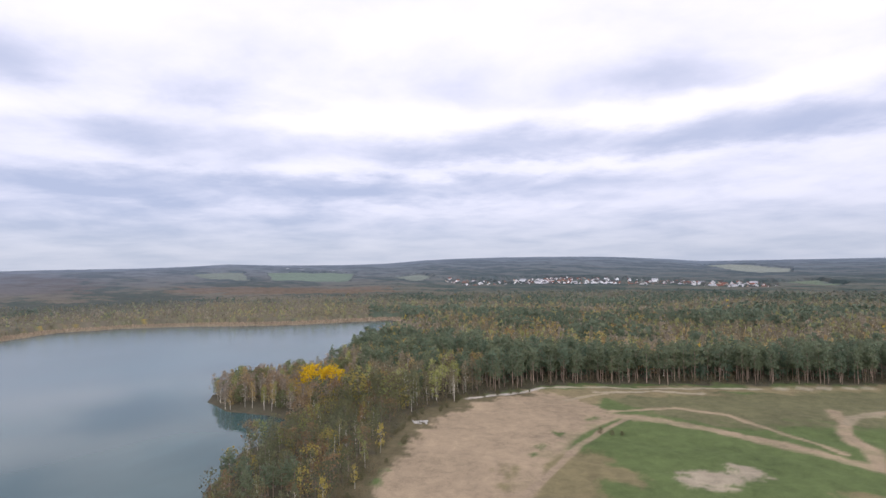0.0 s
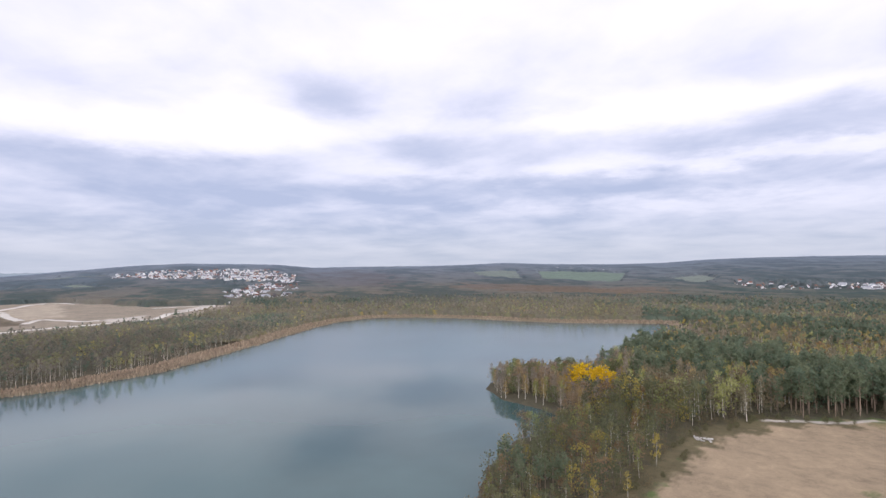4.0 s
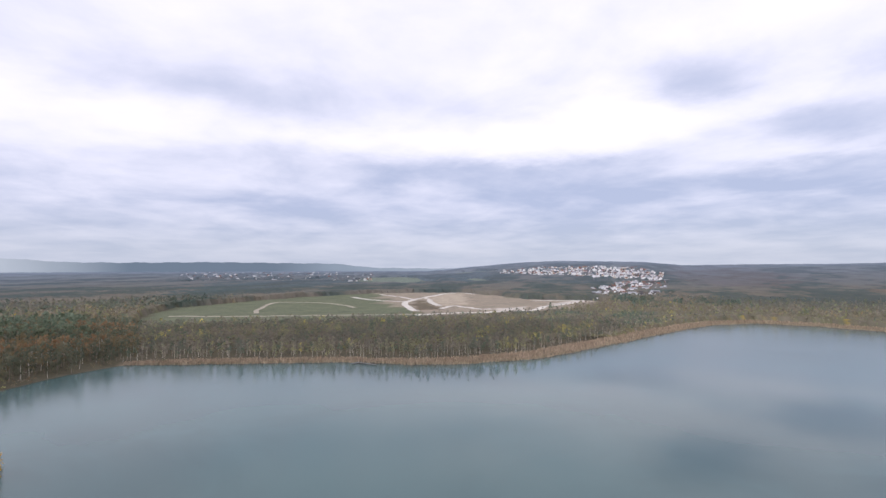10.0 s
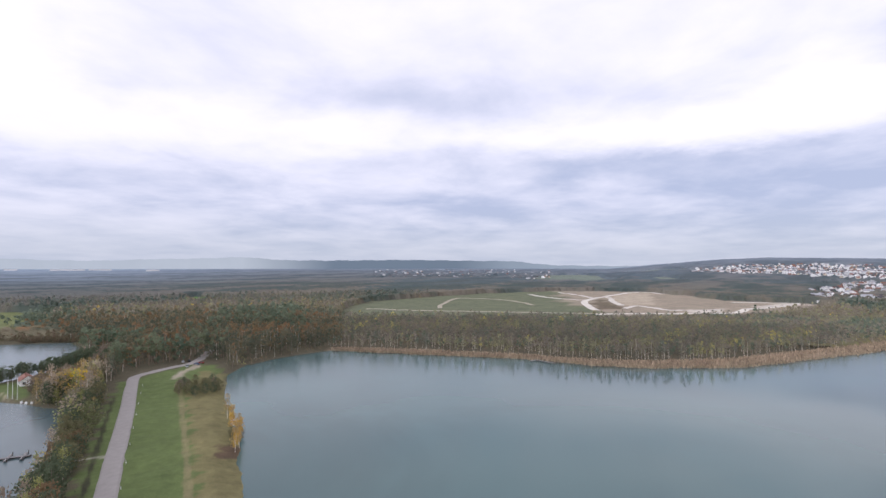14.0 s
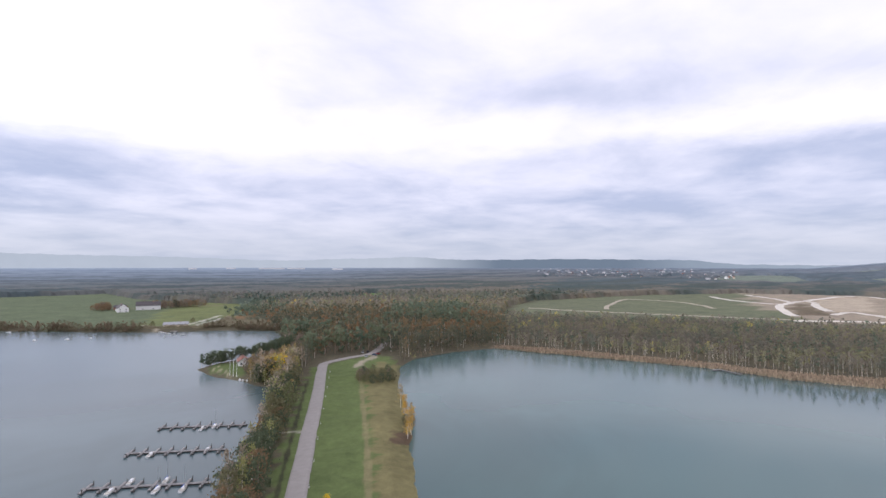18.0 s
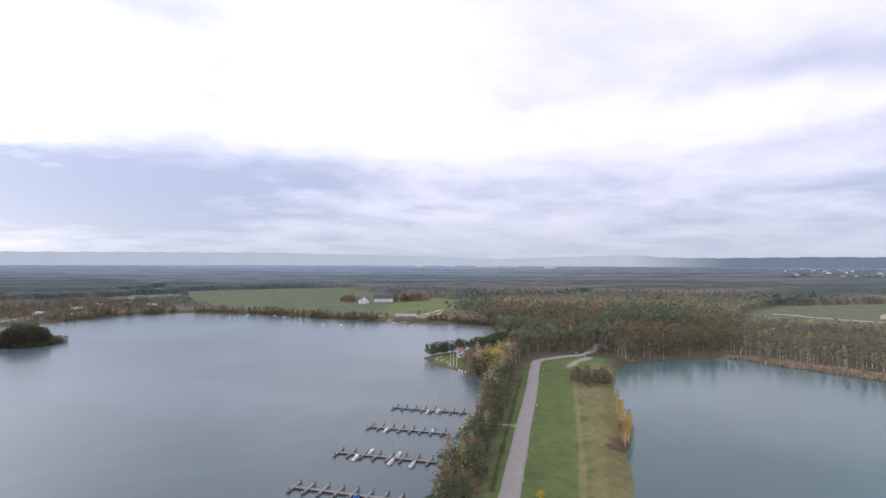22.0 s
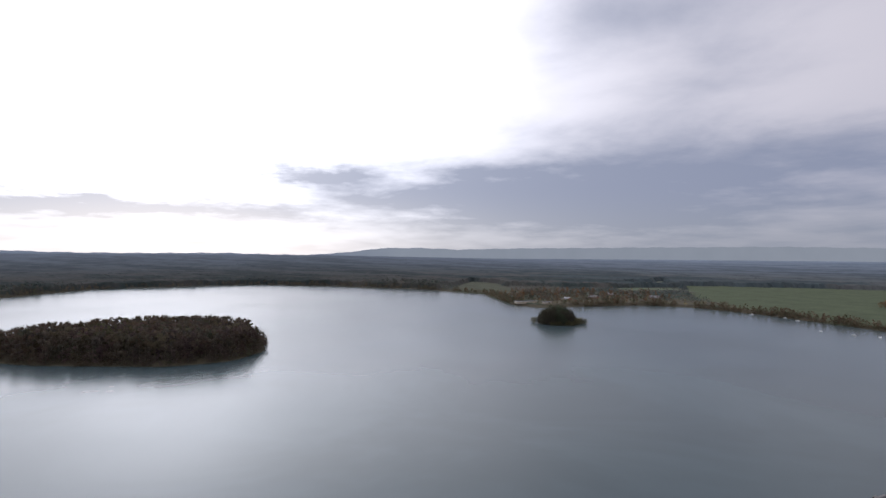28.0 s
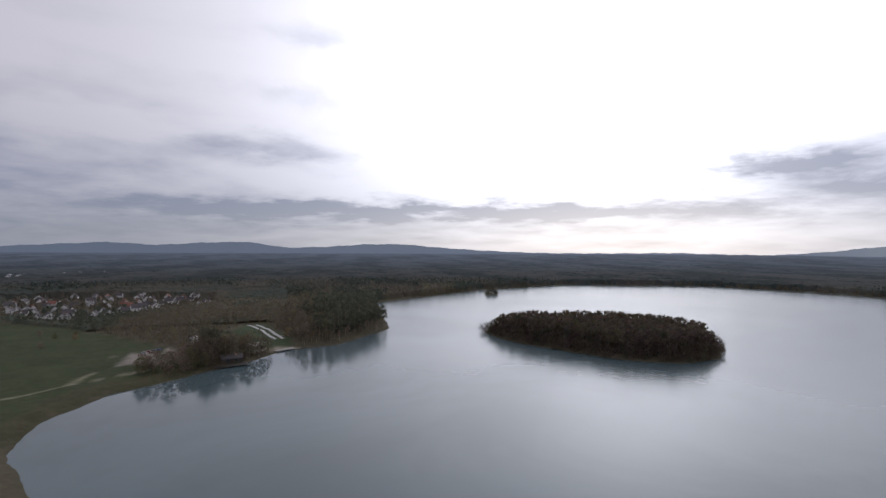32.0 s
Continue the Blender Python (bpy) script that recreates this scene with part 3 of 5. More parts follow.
# ---- trees ----
def tree_shape(kind, leaves, size, seed):
    """One tree, 1 m high: bark faces and leaf faces, as quads."""
    rng = np.random.RandomState(seed)
    bark_v, bark_f, leaf_v, leaf_f = [], [], [], []

    def limb(p, q, ra, rb, sides):
        p, q = np.array(p), np.array(q)
        d = (q - p) / np.linalg.norm(q - p)
        u = np.cross(d, (0.3, 0.9, 0.2))
        u /= np.linalg.norm(u)
        w = np.cross(d, u)
        o = len(bark_v)
        for c, r in ((p, ra), (q, rb)):
            for s in range(sides):
                t = 6.2832 * s / sides
                bark_v.append(c + r * (u * math.cos(t) + w * math.sin(t)))
        for s in range(sides):
            bark_f.append((o + s, o + (s + 1) % sides, o + sides + (s + 1) % sides, o + sides + s))

    low, wide = {"pine": (0.42, 0.165), "spruce": (0.10, 0.17), "birch": (0.28, 0.18), "oak": (0.16, 0.34), "shrub": (0.04, 0.50)}[kind]
    sides = 5 if leaves > 60 else 3
    thick = {"pine": 0.012, "spruce": 0.012, "birch": 0.0115, "oak": 0.016, "shrub": 0.012}[kind]
    bend = rng.uniform(-0.03, 0.03, 2)
    limb((0, 0, -0.03), (bend[0], bend[1], low + 0.1), thick, thick * 0.7, sides)
    limb((bend[0], bend[1], low + 0.1), (bend[0] * 1.5, bend[1] * 1.5, 0.93), thick * 0.7, thick * 0.15, sides)
    if leaves > 60:
        for i in range(7):
            z = low + (0.92 - low) * (i + 0.5) / 8
            t = i * 2.4 + seed
            reach_out = wide * (0.75 if kind != "spruce" else 0.9 * (1 - (z - low) / (1 - low)))
            limb((bend[0], bend[1], z), (bend[0] + reach_out * math.cos(t), bend[1] + reach_out * math.sin(t), z + (0.07 if kind != "spruce" else -0.02)),
                 thick * 0.35, thick * 0.08, 3)
    # clumps of leaves: centres first, then leaves round them
    slim = 0.38 if kind == "birch" else 0.65
    groups = max(5, leaves // 6)
    centres = []
    for i in range(groups):
        t, z = rng.uniform(0, 6.2832), rng.uniform(0, 1)
        if kind == "spruce":
            z = 1 - math.sqrt(1 - z * 0.98)
            rr = wide * (1 - z) * rng.uniform(0.6, 1.0)
        elif kind == "pine":
            rr = wide * (1.0 - 0.8 * z ** 1.4) * min(1.0, 0.55 + 3 * z) * math.sqrt(rng.uniform(0.2, 1))
        elif kind == "birch":
            rr = wide * (1.05 - 0.8 * z) * math.sqrt(rng.uniform(0.1, 1))
        else:
            rr = wide * math.sqrt(max(0.04, 1 - (2 * z - 0.9) ** 2)) * math.sqrt(rng.uniform(0.25, 1))
        centres.append((bend[0] + rr * math.cos(t), bend[1] + rr * math.sin(t), low + (1 - low) * z))
    for i in range(leaves):
        c = np.array(centres[i % groups]) + rng.normal(0, 0.22 * wide, 3) * (1, 1, 0.7)
        c[2] = max(c[2], 0.02)
        u, w = rng.normal(0, 1, 3), rng.normal(0, 1, 3)
        if kind == "birch":
            u = u * (0.35, 0.35, 1.4)
        u /= np.linalg.norm(u)
        w -= u * w.dot(u)
        w /= np.linalg.norm(w)
        s = size * rng.uniform(0.6, 1.25)
        o = len(leaf_v)
        leaf_v += [c - u * s, c - w * s * slim, c + u * s, c + w * s * slim]
        leaf_f.append((o, o + 1, o + 2, o + 3))
    return np.array(bark_v), np.array(bark_f), np.array(leaf_v), np.array(leaf_f)


KINDS = ("pine", "spruce", "birch", "oak", "shrub")
HIGH = {"pine": (14, 22), "spruce": (14, 21), "birch": (12, 18), "oak": (10, 16), "shrub": (2.5, 5)}
BARK = {"pine": (0.32, 0.235, 0.175), "spruce": (0.16, 0.13, 0.105), "birch": (0.62, 0.56, 0.47), "oak": (0.24, 0.20, 0.16), "shrub": (0.14, 0.11, 0.08)}
LEAF = {"pine": ((0.135, 0.172, 0.112), (0.185, 0.205, 0.120)), "spruce": ((0.105, 0.145, 0.098), (0.135, 0.165, 0.105)),
        "birch": ((0.27, 0.225, 0.145), (0.22, 0.20, 0.125)), "oak": ((0.25, 0.19, 0.12), (0.20, 0.175, 0.105)), "shrub": ((0.17, 0.160, 0.085), (0.22, 0.17, 0.100))}
GOLD, RUST, LIME, BARE, OCHRE = (0.75, 0.52, 0.035), (0.265, 0.180, 0.105), (0.33, 0.33, 0.13), (0.33, 0.27, 0.20), (0.42, 0.31, 0.14)


def plant(name, spots, leaves, size, label, variants=4, trunks=True, mat=None):
    """Joins many trees into one wood. spots: rows of x, y, height, kind index, turn, red, green, blue of the leaves."""
    if not len(spots):
        return
    spots = np.asarray(spots, float)
    z = level(spots[:, 0], spots[:, 1])
    verts, faces, tints, slots, base = [], [], [], [], 0
    rng = np.random.RandomState(len(spots))
    pick = rng.randint(0, variants, len(spots))
    for k, kind in enumerate(KINDS):
        for v in range(variants):
            m = (spots[:, 3] == k) & (pick == v)
            if not m.any():
                continue
            s, h = spots[m], spots[m, 2]
            wide = 0.95 if kind == "oak" and leaves < 60 else 1.0
            ca, sa = np.cos(s[:, 4]), np.sin(s[:, 4])
            bv, bf, lv, lf = tree_shape(kind, leaves, size, 11 * k + v)
            for part_v, part_f, slot in ((bv, bf, 1), (lv, lf, 0)) if trunks else ((lv, lf, 0),):
                px = (part_v[None, :, 0] * ca[:, None] - part_v[None, :, 1] * sa[:, None]) * (h * wide)[:, None] + s[:, 0:1]
                py = (part_v[None, :, 0] * sa[:, None] + part_v[None, :, 1] * ca[:, None]) * (h * wide)[:, None] + s[:, 1:2]
                pz = part_v[None, :, 2] * h[:, None] + z[m][:, None]
                verts.append(np.stack([px, py, pz], 2).reshape(-1, 3))
                count = len(part_v)
                faces.append((part_f[None] + (base + np.arange(len(s)) * count)[:, None, None]).reshape(-1, 4))
                base += count * len(s)
                col = s[:, 5:8] if slot == 0 else np.tile(BARK[kind], (len(s), 1)) * rng.uniform(0.7, 1.2, (len(s), 1))
                tints.append(np.repeat(col, count, 0))
                slots.append(np.full(len(part_f) * len(s), slot))
    me = flat_mesh(name, np.concatenate(verts), np.concatenate(faces), M_LEAF if trunks else M_FAR, np.concatenate(tints))
    me.materials.append(M_BARK)
    me.polygons.foreach_set("material_index", np.concatenate(slots).astype(np.int32))
    tagged(new(name, me), label, "woodland", kind="stuff")


def dress(x, y, rng, sheet=False):
    """What grows at each place: kind, height, colour. Stands of pine and of broadleaved trees, set by bearing and
    distance to fit the view from the camera; brightness, backlit shade and haze are painted into the colour.
    """
    n = len(x)
    r = np.hypot(x, y)
    turn = (np.degrees(np.arctan2(-x, y)) + 60) % 360 - 60
    stand = waves(x, y, 300, 0) + 0.7 * waves(x, y, 110, 2) + rng.normal(0, 1, n) * np.interp(r, [330, 480], [0.30, 0.13])
    bias = np.interp(turn, [-45, 0, 12, 22, 40, 60, 85, 105, 125, 150, 180, 262], [0.10, 0.05, -0.05, -0.3, -0.4, -0.2, -0.3, -0.5, -0.2, 0.2, 0.3, -0.1])
    bias = np.where(r > 1300, bias * 0.5 + 0.15, bias) - 0.45 * ((r < 265) & (turn > 0) & (turn < 40))
    s = shore(x, y)
    bias = bias - 1.4 * (1 - smooth(8, 40, s)) * (turn > 24) * (turn < 115)
    bias = bias - 0.7 * ((r > 640) & (turn > 8) & (turn < 40))
    pinewood = (turn < 0) & (y < 345 - 0.08 * x) & (x > 60)
    bias = bias + 2.0 * pinewood + 2.5 * inside(WOOD_ISLAND, x, y) * 0.25
    u = rng.uniform(0, 1, n)
    kind = np.where(stand + bias > 0.25, np.where(u < 0.8, 0, 1), np.where(u < np.where((turn > 98) & (turn < 126), 0.2, 0.55), 2, 3))
    kind = np.where((u > 0.90) & (r < 800) & ~pinewood, 4, kind)
    kind = np.where((turn > 121) & (turn < 162) & (s < 70) & (r < 800) & (r > 520), 4, kind)
    kind = np.where((turn > 222) & (kind == 2), 3, kind)
    h, col = np.zeros(n), np.zeros((n, 3))
    for k, name in enumerate(KINDS):
        m = kind == k
        h[m] = rng.uniform(*HIGH[name], m.sum())
        w = rng.uniform(0, 1, (m.sum(), 1))
        col[m] = np.array(LEAF[name][0]) * w + np.array(LEAF[name][1]) * (1 - w)
    v, leafy = rng.uniform(0, 1, n), (kind == 2) | (kind == 3)
    tone = waves(x, y, 230, 3) + 1.6 * (inside(ORANGE_WOOD, x, y)) + 1.2 * inside(RUST_WOODS[1], x, y) + 0.35 * ((turn > 98) & (turn < 122)) - 0.6 * (turn < 24)
    for lo, hi, colour, edge in ((0.0, 0.003, GOLD, -9), (0.02, 0.12, OCHRE, -9), (0.05, 0.50, RUST, 0.45), (0.12, 0.34, LIME, -9), (0.36, 0.72, BARE, -0.6)):
        m = leafy & (v >= lo) & (v < hi) & (tone > edge) & ~((tone > 1.3) & (lo == 0.3))
        col[m] = np.array(colour) * rng.uniform(0.75, 1.15, (m.sum(), 1))
    isle = inside(WOOD_ISLAND, x, y)
    kind = np.where(isle, 3, kind)
    # woods towards the sun: backlit shade painted into the leaf colour
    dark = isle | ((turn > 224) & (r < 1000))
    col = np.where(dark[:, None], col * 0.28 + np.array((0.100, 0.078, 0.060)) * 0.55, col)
    thicket = (r < 275) & (turn > 2) & (turn < 45)
    kind = np.where(thicket & (u > 0.2) & (kind == 2), 3, kind)
    tone2 = rng.uniform(0, 1, (n, 1))
    green = np.where(tone2 < 0.45, np.array((0.165, 0.170, 0.095)), np.where(tone2 < 0.7, np.array((0.21, 0.20, 0.10)), np.where(tone2 < 0.84, np.array((0.25, 0.17, 0.095)), np.where(tone2 < 0.93, np.array((0.36, 0.29, 0.085)), np.array((0.27, 0.28, 0.105))))))
    col = np.where(thicket[:, None] & (kind > 1)[:, None], green * rng.uniform(0.72, 1.12, (n, 1)), col)
    rim = (s < 7) & (r < 800) & ~((turn > 30) & (turn < 98))
    kind = np.where(rim & (u > 0.45), 4, kind)
    h = np.where(kind == 4, np.minimum(h, 5.5), h)
    south = (turn > 238) & (turn < 263) & (r > 380) & (r < 1000)
    h = np.where(south, np.minimum(h, np.where(r < 620, 7.0, 8.5) + rng.uniform(-1.5, 1.5, n)), h)
    h = np.where((r > 520) & (r < 760) & (turn > 48) & (turn < 100), np.minimum(h, 11.5), h)
    # painted brightness: leaves lighter with distance, the fully lit sheet darker
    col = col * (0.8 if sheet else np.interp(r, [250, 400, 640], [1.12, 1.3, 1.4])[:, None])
    # evened towards one tone with distance, as haze would
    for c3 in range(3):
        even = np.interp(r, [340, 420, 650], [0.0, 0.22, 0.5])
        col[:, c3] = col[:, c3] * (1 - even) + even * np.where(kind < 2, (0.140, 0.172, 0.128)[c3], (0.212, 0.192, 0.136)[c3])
    # beyond the lakes: whole stands of pine, bare oak and beech, hazel and young growth
    far = smooth(700, 1300, r)[:, None]
    patch = 1.2 * waves(x, y, 520, 1) + 1.0 * waves(x, y, 230, 2) + 0.5 * waves(x, y, 85, 0) + rng.normal(0, 0.12, n)
    hue = np.stack([np.interp(patch, [-1.2, -0.5, -0.15, 0.15, 0.45, 1.0], c) for c in ((0.070, 0.082, 0.120, 0.170, 0.185, 0.215), (0.092, 0.104, 0.122, 0.142, 0.142, 0.175), (0.082, 0.090, 0.095, 0.108, 0.100, 0.125))], 1)
    hue = hue * np.interp(turn, [-45, 20, 45, 262], [0.85, 0.95, 1.0, 1.0])[:, None] * np.stack([np.interp(turn, [-20, 5, 30], [0.82, 0.9, 1.0]), np.ones(n), np.ones(n)], 1)
    hue = np.where(inside(ORANGE_WOOD, x + 60 * waves(x, y, 150, 2), y + 60 * waves(x, y, 150, 3))[:, None], np.array((0.235, 0.145, 0.085)) * rng.uniform(0.75, 1.2, (n, 1)), hue)
    jx, jy = x + 70 * waves(x, y, 160, 2) + rng.normal(0, 18, n), y + 70 * waves(x, y, 170, 3) + rng.normal(0, 18, n)
    for poly in DARK_WOODS:
        hue = np.where(inside(poly, jx, jy)[:, None], np.array((0.066, 0.090, 0.085)) * rng.uniform(0.85, 1.15, (n, 1)), hue)
    hue = np.where(inside(RUST_WOODS[0], jx, jy)[:, None], np.array((0.190, 0.130, 0.105)) * rng.uniform(0.85, 1.15, (n, 1)), hue)
    # darker from bearing 165 on: backlit shade painted into the stands
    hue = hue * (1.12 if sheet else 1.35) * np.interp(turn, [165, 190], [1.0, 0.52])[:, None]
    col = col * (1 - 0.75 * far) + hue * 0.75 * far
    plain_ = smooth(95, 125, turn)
    # distance haze painted into the colour: paler and bluer with range, dimmer sunward
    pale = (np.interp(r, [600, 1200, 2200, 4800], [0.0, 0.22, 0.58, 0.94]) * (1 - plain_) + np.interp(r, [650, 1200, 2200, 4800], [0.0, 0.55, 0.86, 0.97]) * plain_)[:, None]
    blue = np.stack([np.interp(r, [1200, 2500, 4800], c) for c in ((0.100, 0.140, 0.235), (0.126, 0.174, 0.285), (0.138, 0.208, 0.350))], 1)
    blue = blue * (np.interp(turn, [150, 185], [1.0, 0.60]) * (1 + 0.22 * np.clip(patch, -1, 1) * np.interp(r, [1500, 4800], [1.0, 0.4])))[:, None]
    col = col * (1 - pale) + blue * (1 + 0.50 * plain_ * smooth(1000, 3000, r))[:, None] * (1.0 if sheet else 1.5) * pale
    belt = (not sheet) & (r > 360) & (r < 800) & (turn > 26) & (turn < 98) & (kind < 4)
    lot = rng.uniform(0, 1, n)
    drift = waves(x, y, 70, 1) + 0.5 * waves(x, y, 31, 3) + rng.normal(0, 0.34, n)
    front = belt & (s < 34)
    kind = np.where(belt, np.where(front & (lot < 0.74), 2, np.where(lot < 0.86, 3, 0)), kind)
    tones = np.stack([np.interp(drift, [-1.2, -0.6, -0.1, 0.4, 0.9, 1.4, 1.8], c) for c in ((0.120, 0.160, 0.198, 0.182, 0.190, 0.250, 0.400), (0.128, 0.146, 0.170, 0.172, 0.188, 0.235, 0.340), (0.098, 0.118, 0.132, 0.118, 0.112, 0.125, 0.110))], 1)
    # belt leaves also painted lighter with distance
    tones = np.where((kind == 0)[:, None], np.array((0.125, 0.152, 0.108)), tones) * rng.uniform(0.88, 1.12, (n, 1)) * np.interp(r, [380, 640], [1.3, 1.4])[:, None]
    col = np.where(belt[:, None], tones * np.where(front & (kind == 2), 1.2, 1.0)[:, None], col)
    h = np.where(belt, np.where(kind == 2, rng.uniform(9.5, 12.5, n), rng.uniform(8.0, 12.0, n)), h)
    # drifts of yellow birch and aspen among the pines, and rust-red oaks by the end of the dam
    drift = waves(x, y, 95, 2) + 0.6 * waves(x, y, 37, 1)
    m = (r > 320) & (r < 640) & (turn < 18) & (turn > -24) & (drift > 0.62) & (u > 0.25) & ~((y < 330 - 0.08 * x) & (x > 60))
    kind, h = np.where(m, np.where(u < 0.6, 2, 3), kind), np.where(m, np.minimum(h, 15.0), h)
    col = np.where(m[:, None], np.where(u[:, None] < 0.7, np.array((0.43, 0.35, 0.14)), np.array((0.36, 0.24, 0.12))) * rng.uniform(0.8, 1.2, (n, 1)), col)
    m = (r > 370) & (r < 760) & (turn > 96) & (turn < 124) & (kind > 1) & (kind < 4)
    tint = drift - 0.05 + rng.normal(0, 0.30, n)
    hot = np.stack([np.interp(tint, [-0.9, -0.2, 0.3, 0.7, 1.0], c) for c in ((0.110, 0.142, 0.190, 0.225, 0.245), (0.122, 0.138, 0.158, 0.165, 0.152), (0.085, 0.092, 0.094, 0.090, 0.085))], 1)
    col = np.where(m[:, None], hot * rng.uniform(1.0, 1.35, (n, 1)), col)
    h = np.where((r < 260) & (turn > -10) & (turn < 40), h * 0.62, h)
    # bushes and young growth in front of the trunks at the edge of the sand
    rand = reach(NEAR_FIELD, x, y)
    m = (rand < 8) & (r < 420) & (turn < 20) & (u > np.where(x < 60, 0.1, 0.55))
    kind, h = np.where(m, 4, kind), np.where(m, rng.uniform(2.5, 6.0, n), h)
    col = np.where(m[:, None], np.where(v[:, None] < 0.6, np.array((0.140, 0.135, 0.078)), np.array((0.20, 0.160, 0.090))) * rng.uniform(0.85, 1.15, (n, 1)), col)
    h = h * np.where(r > 1150, 0.72, 1.0)
    h = np.where((turn > 138) & (turn < 176) & (r > 560), np.minimum(h, rng.uniform(3.5, 9.0, n)), h)
    return kind, h, col


DARK_WOODS = [[(-3366, 1124), (-2449, 1391), (-1667, 947), (-2549, 851)], [(-1583, 1112), (-1873, 1634), (-1388, 1223), (-1333, 989)], [(-1827, -100), (-2220, 196), (-2469, 616), (-1912, 477), (-1364, 133), (-1123, -53)],
              [(-415, -1557), (-1065, -1212), (-712, -860), (-319, -1195)], [(-828, 926), (-556, 1224), (-340, 748), (-586, 655)]]
RUST_WOODS = [[(-2510, 2651), (-2534, 3208), (-1459, 2247), (-965, 1390), (-1359, 1512)], [(-719, -210), (-776, -144), (-617, -115), (-540, -106), (-500, -142), (-598, -174)]]
ORANGE_WOOD = [(-900, 1760), (-190, 1620), (-140, 1250), (-720, 1420)]
DAM = [(60, 20), (-62, 0), (-110, -12), (-160, -40), (-285, -85), (-347, -105), (-385, -118), (-398, -146), (-360, -172), (-318, -168), (-243, -138), (-140, -92), (-60, -60), (60, -60)]
VILLAGE_EAST = [(-20, 2200), (60, 1660), (275, 1590), (480, 1560), (650, 1425), (730, 1200), (800, 1270), (1040, 1680), (830, 1800), (620, 2000), (390, 2220)]
TOWN_HILL = [(-2280, 1300), (-2630, 1500), (-2710, 1720), (-2580, 2060), (-2410, 2300), (-1900, 1980), (-1190, 1240), (-1130, 1020), (-1230, 985), (-1340, 1180), (-1868, 1500)]
TOWN_FAR = [(-2190, 560), (-2330, 60), (-2300, -110), (-4090, -190), (-4130, 420), (-3640, 1060), (-2500, 720)]
LOW_TOWN = [(-853, 914), (-1040, 1110), (-1190, 980), (-985, 800)]
VILLAGE_SOUTH = [(962, -144), (640, -100), (604, -126), (610, -158), (664, -311), (778, -364), (868, -279)]
PENINSULA = [(-78, 340), (-112, 326), (-134, 306), (-127, 286), (-108, 266), (-86, 258), (-66, 246), (-52, 262), (-48, 300), (-60, 330)]
SPIT = [(-282, -184), (-300, -232), (-309, -240), (-370, -232), (-412, -240), (-414, -206), (-345, -178), (-300, -174)]
OPEN_LAND = [SPIT, PENINSULA, ROUND_ISLAND, WOOD_ISLAND, TINY_ISLAND, NEAR_FIELD, MEADOW, DAM, QUARRY, FARM, GLADE, SPIT_LAWN, BEACH] + HILL_FIELDS
HAMLETS = [VILLAGE_EAST, TOWN_HILL, LOW_TOWN, TOWN_FAR, VILLAGE_SOUTH]


def keep_out(x, y, rng):
    """True where no wood grows."""
    out = shore(x, y) < 2.0
    out |= (np.hypot(x, y) < 260) & (x > 0) & (y < 12)
    line = REED_SHORE
    out |= reach(line, x, y, False) < reed_width(x, y) - 1.0
    for poly in OPEN_LAND + HAMLETS:
        xs, ys = [p[0] for p in poly], [p[1] for p in poly]
        m = (x > min(xs)) & (x < max(xs)) & (y > min(ys)) & (y < max(ys)) & ~out
        hit = inside(poly, x[m], y[m])
        if poly in HAMLETS:
            hit &= rng.uniform(0, 1, len(hit)) < (0.55 if poly is TOWN_FAR else 0.86)
        out[m] |= hit
    return out


def scatter(rng, near, far, gap):
    """Places between two distances, about gap metres apart."""
    turns, rows_ = [], []
    r = near
    while r < far:
        g = gap(r)
        n = int(math.radians(316) * r / g)
        a = radians(-46) + (np.arange(n) + rng.uniform(-0.42, 0.42, n)) / n * radians(316)
        turns.append(a)
        rows_.append(r + rng.uniform(-0.45, 0.45, n) * g)
        r += g
    a, d = np.concatenate(turns), np.concatenate(rows_)
    return -np.sin(a) * d, np.cos(a) * d


def wood(name, near, far, gap, leaves, size, label, seed, trunks=True):
    rng = np.random.RandomState(seed)
    x, y = scatter(rng, near, far, gap)
    m = ~keep_out(x, y, rng)
    x, y = x[m], y[m]
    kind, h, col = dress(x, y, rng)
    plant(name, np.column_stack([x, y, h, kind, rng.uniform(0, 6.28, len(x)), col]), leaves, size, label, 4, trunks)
    return len(x)


wood("near_woodland", 125, 400, lambda r: 4.4, 190, 0.040, "mixed autumn woodland of pine, birch and oak", 1)
wood("shore_woodland", 400, 640, lambda r: 5.7, 36, 0.080, "birches and pines behind the reeds, half bare", 4)
wood("middle_woodland", 640, 1200, lambda r: 7.6 + (r - 640) * 0.008, 14, 0.115, "mixed autumn forest behind the lakes", 2, False)


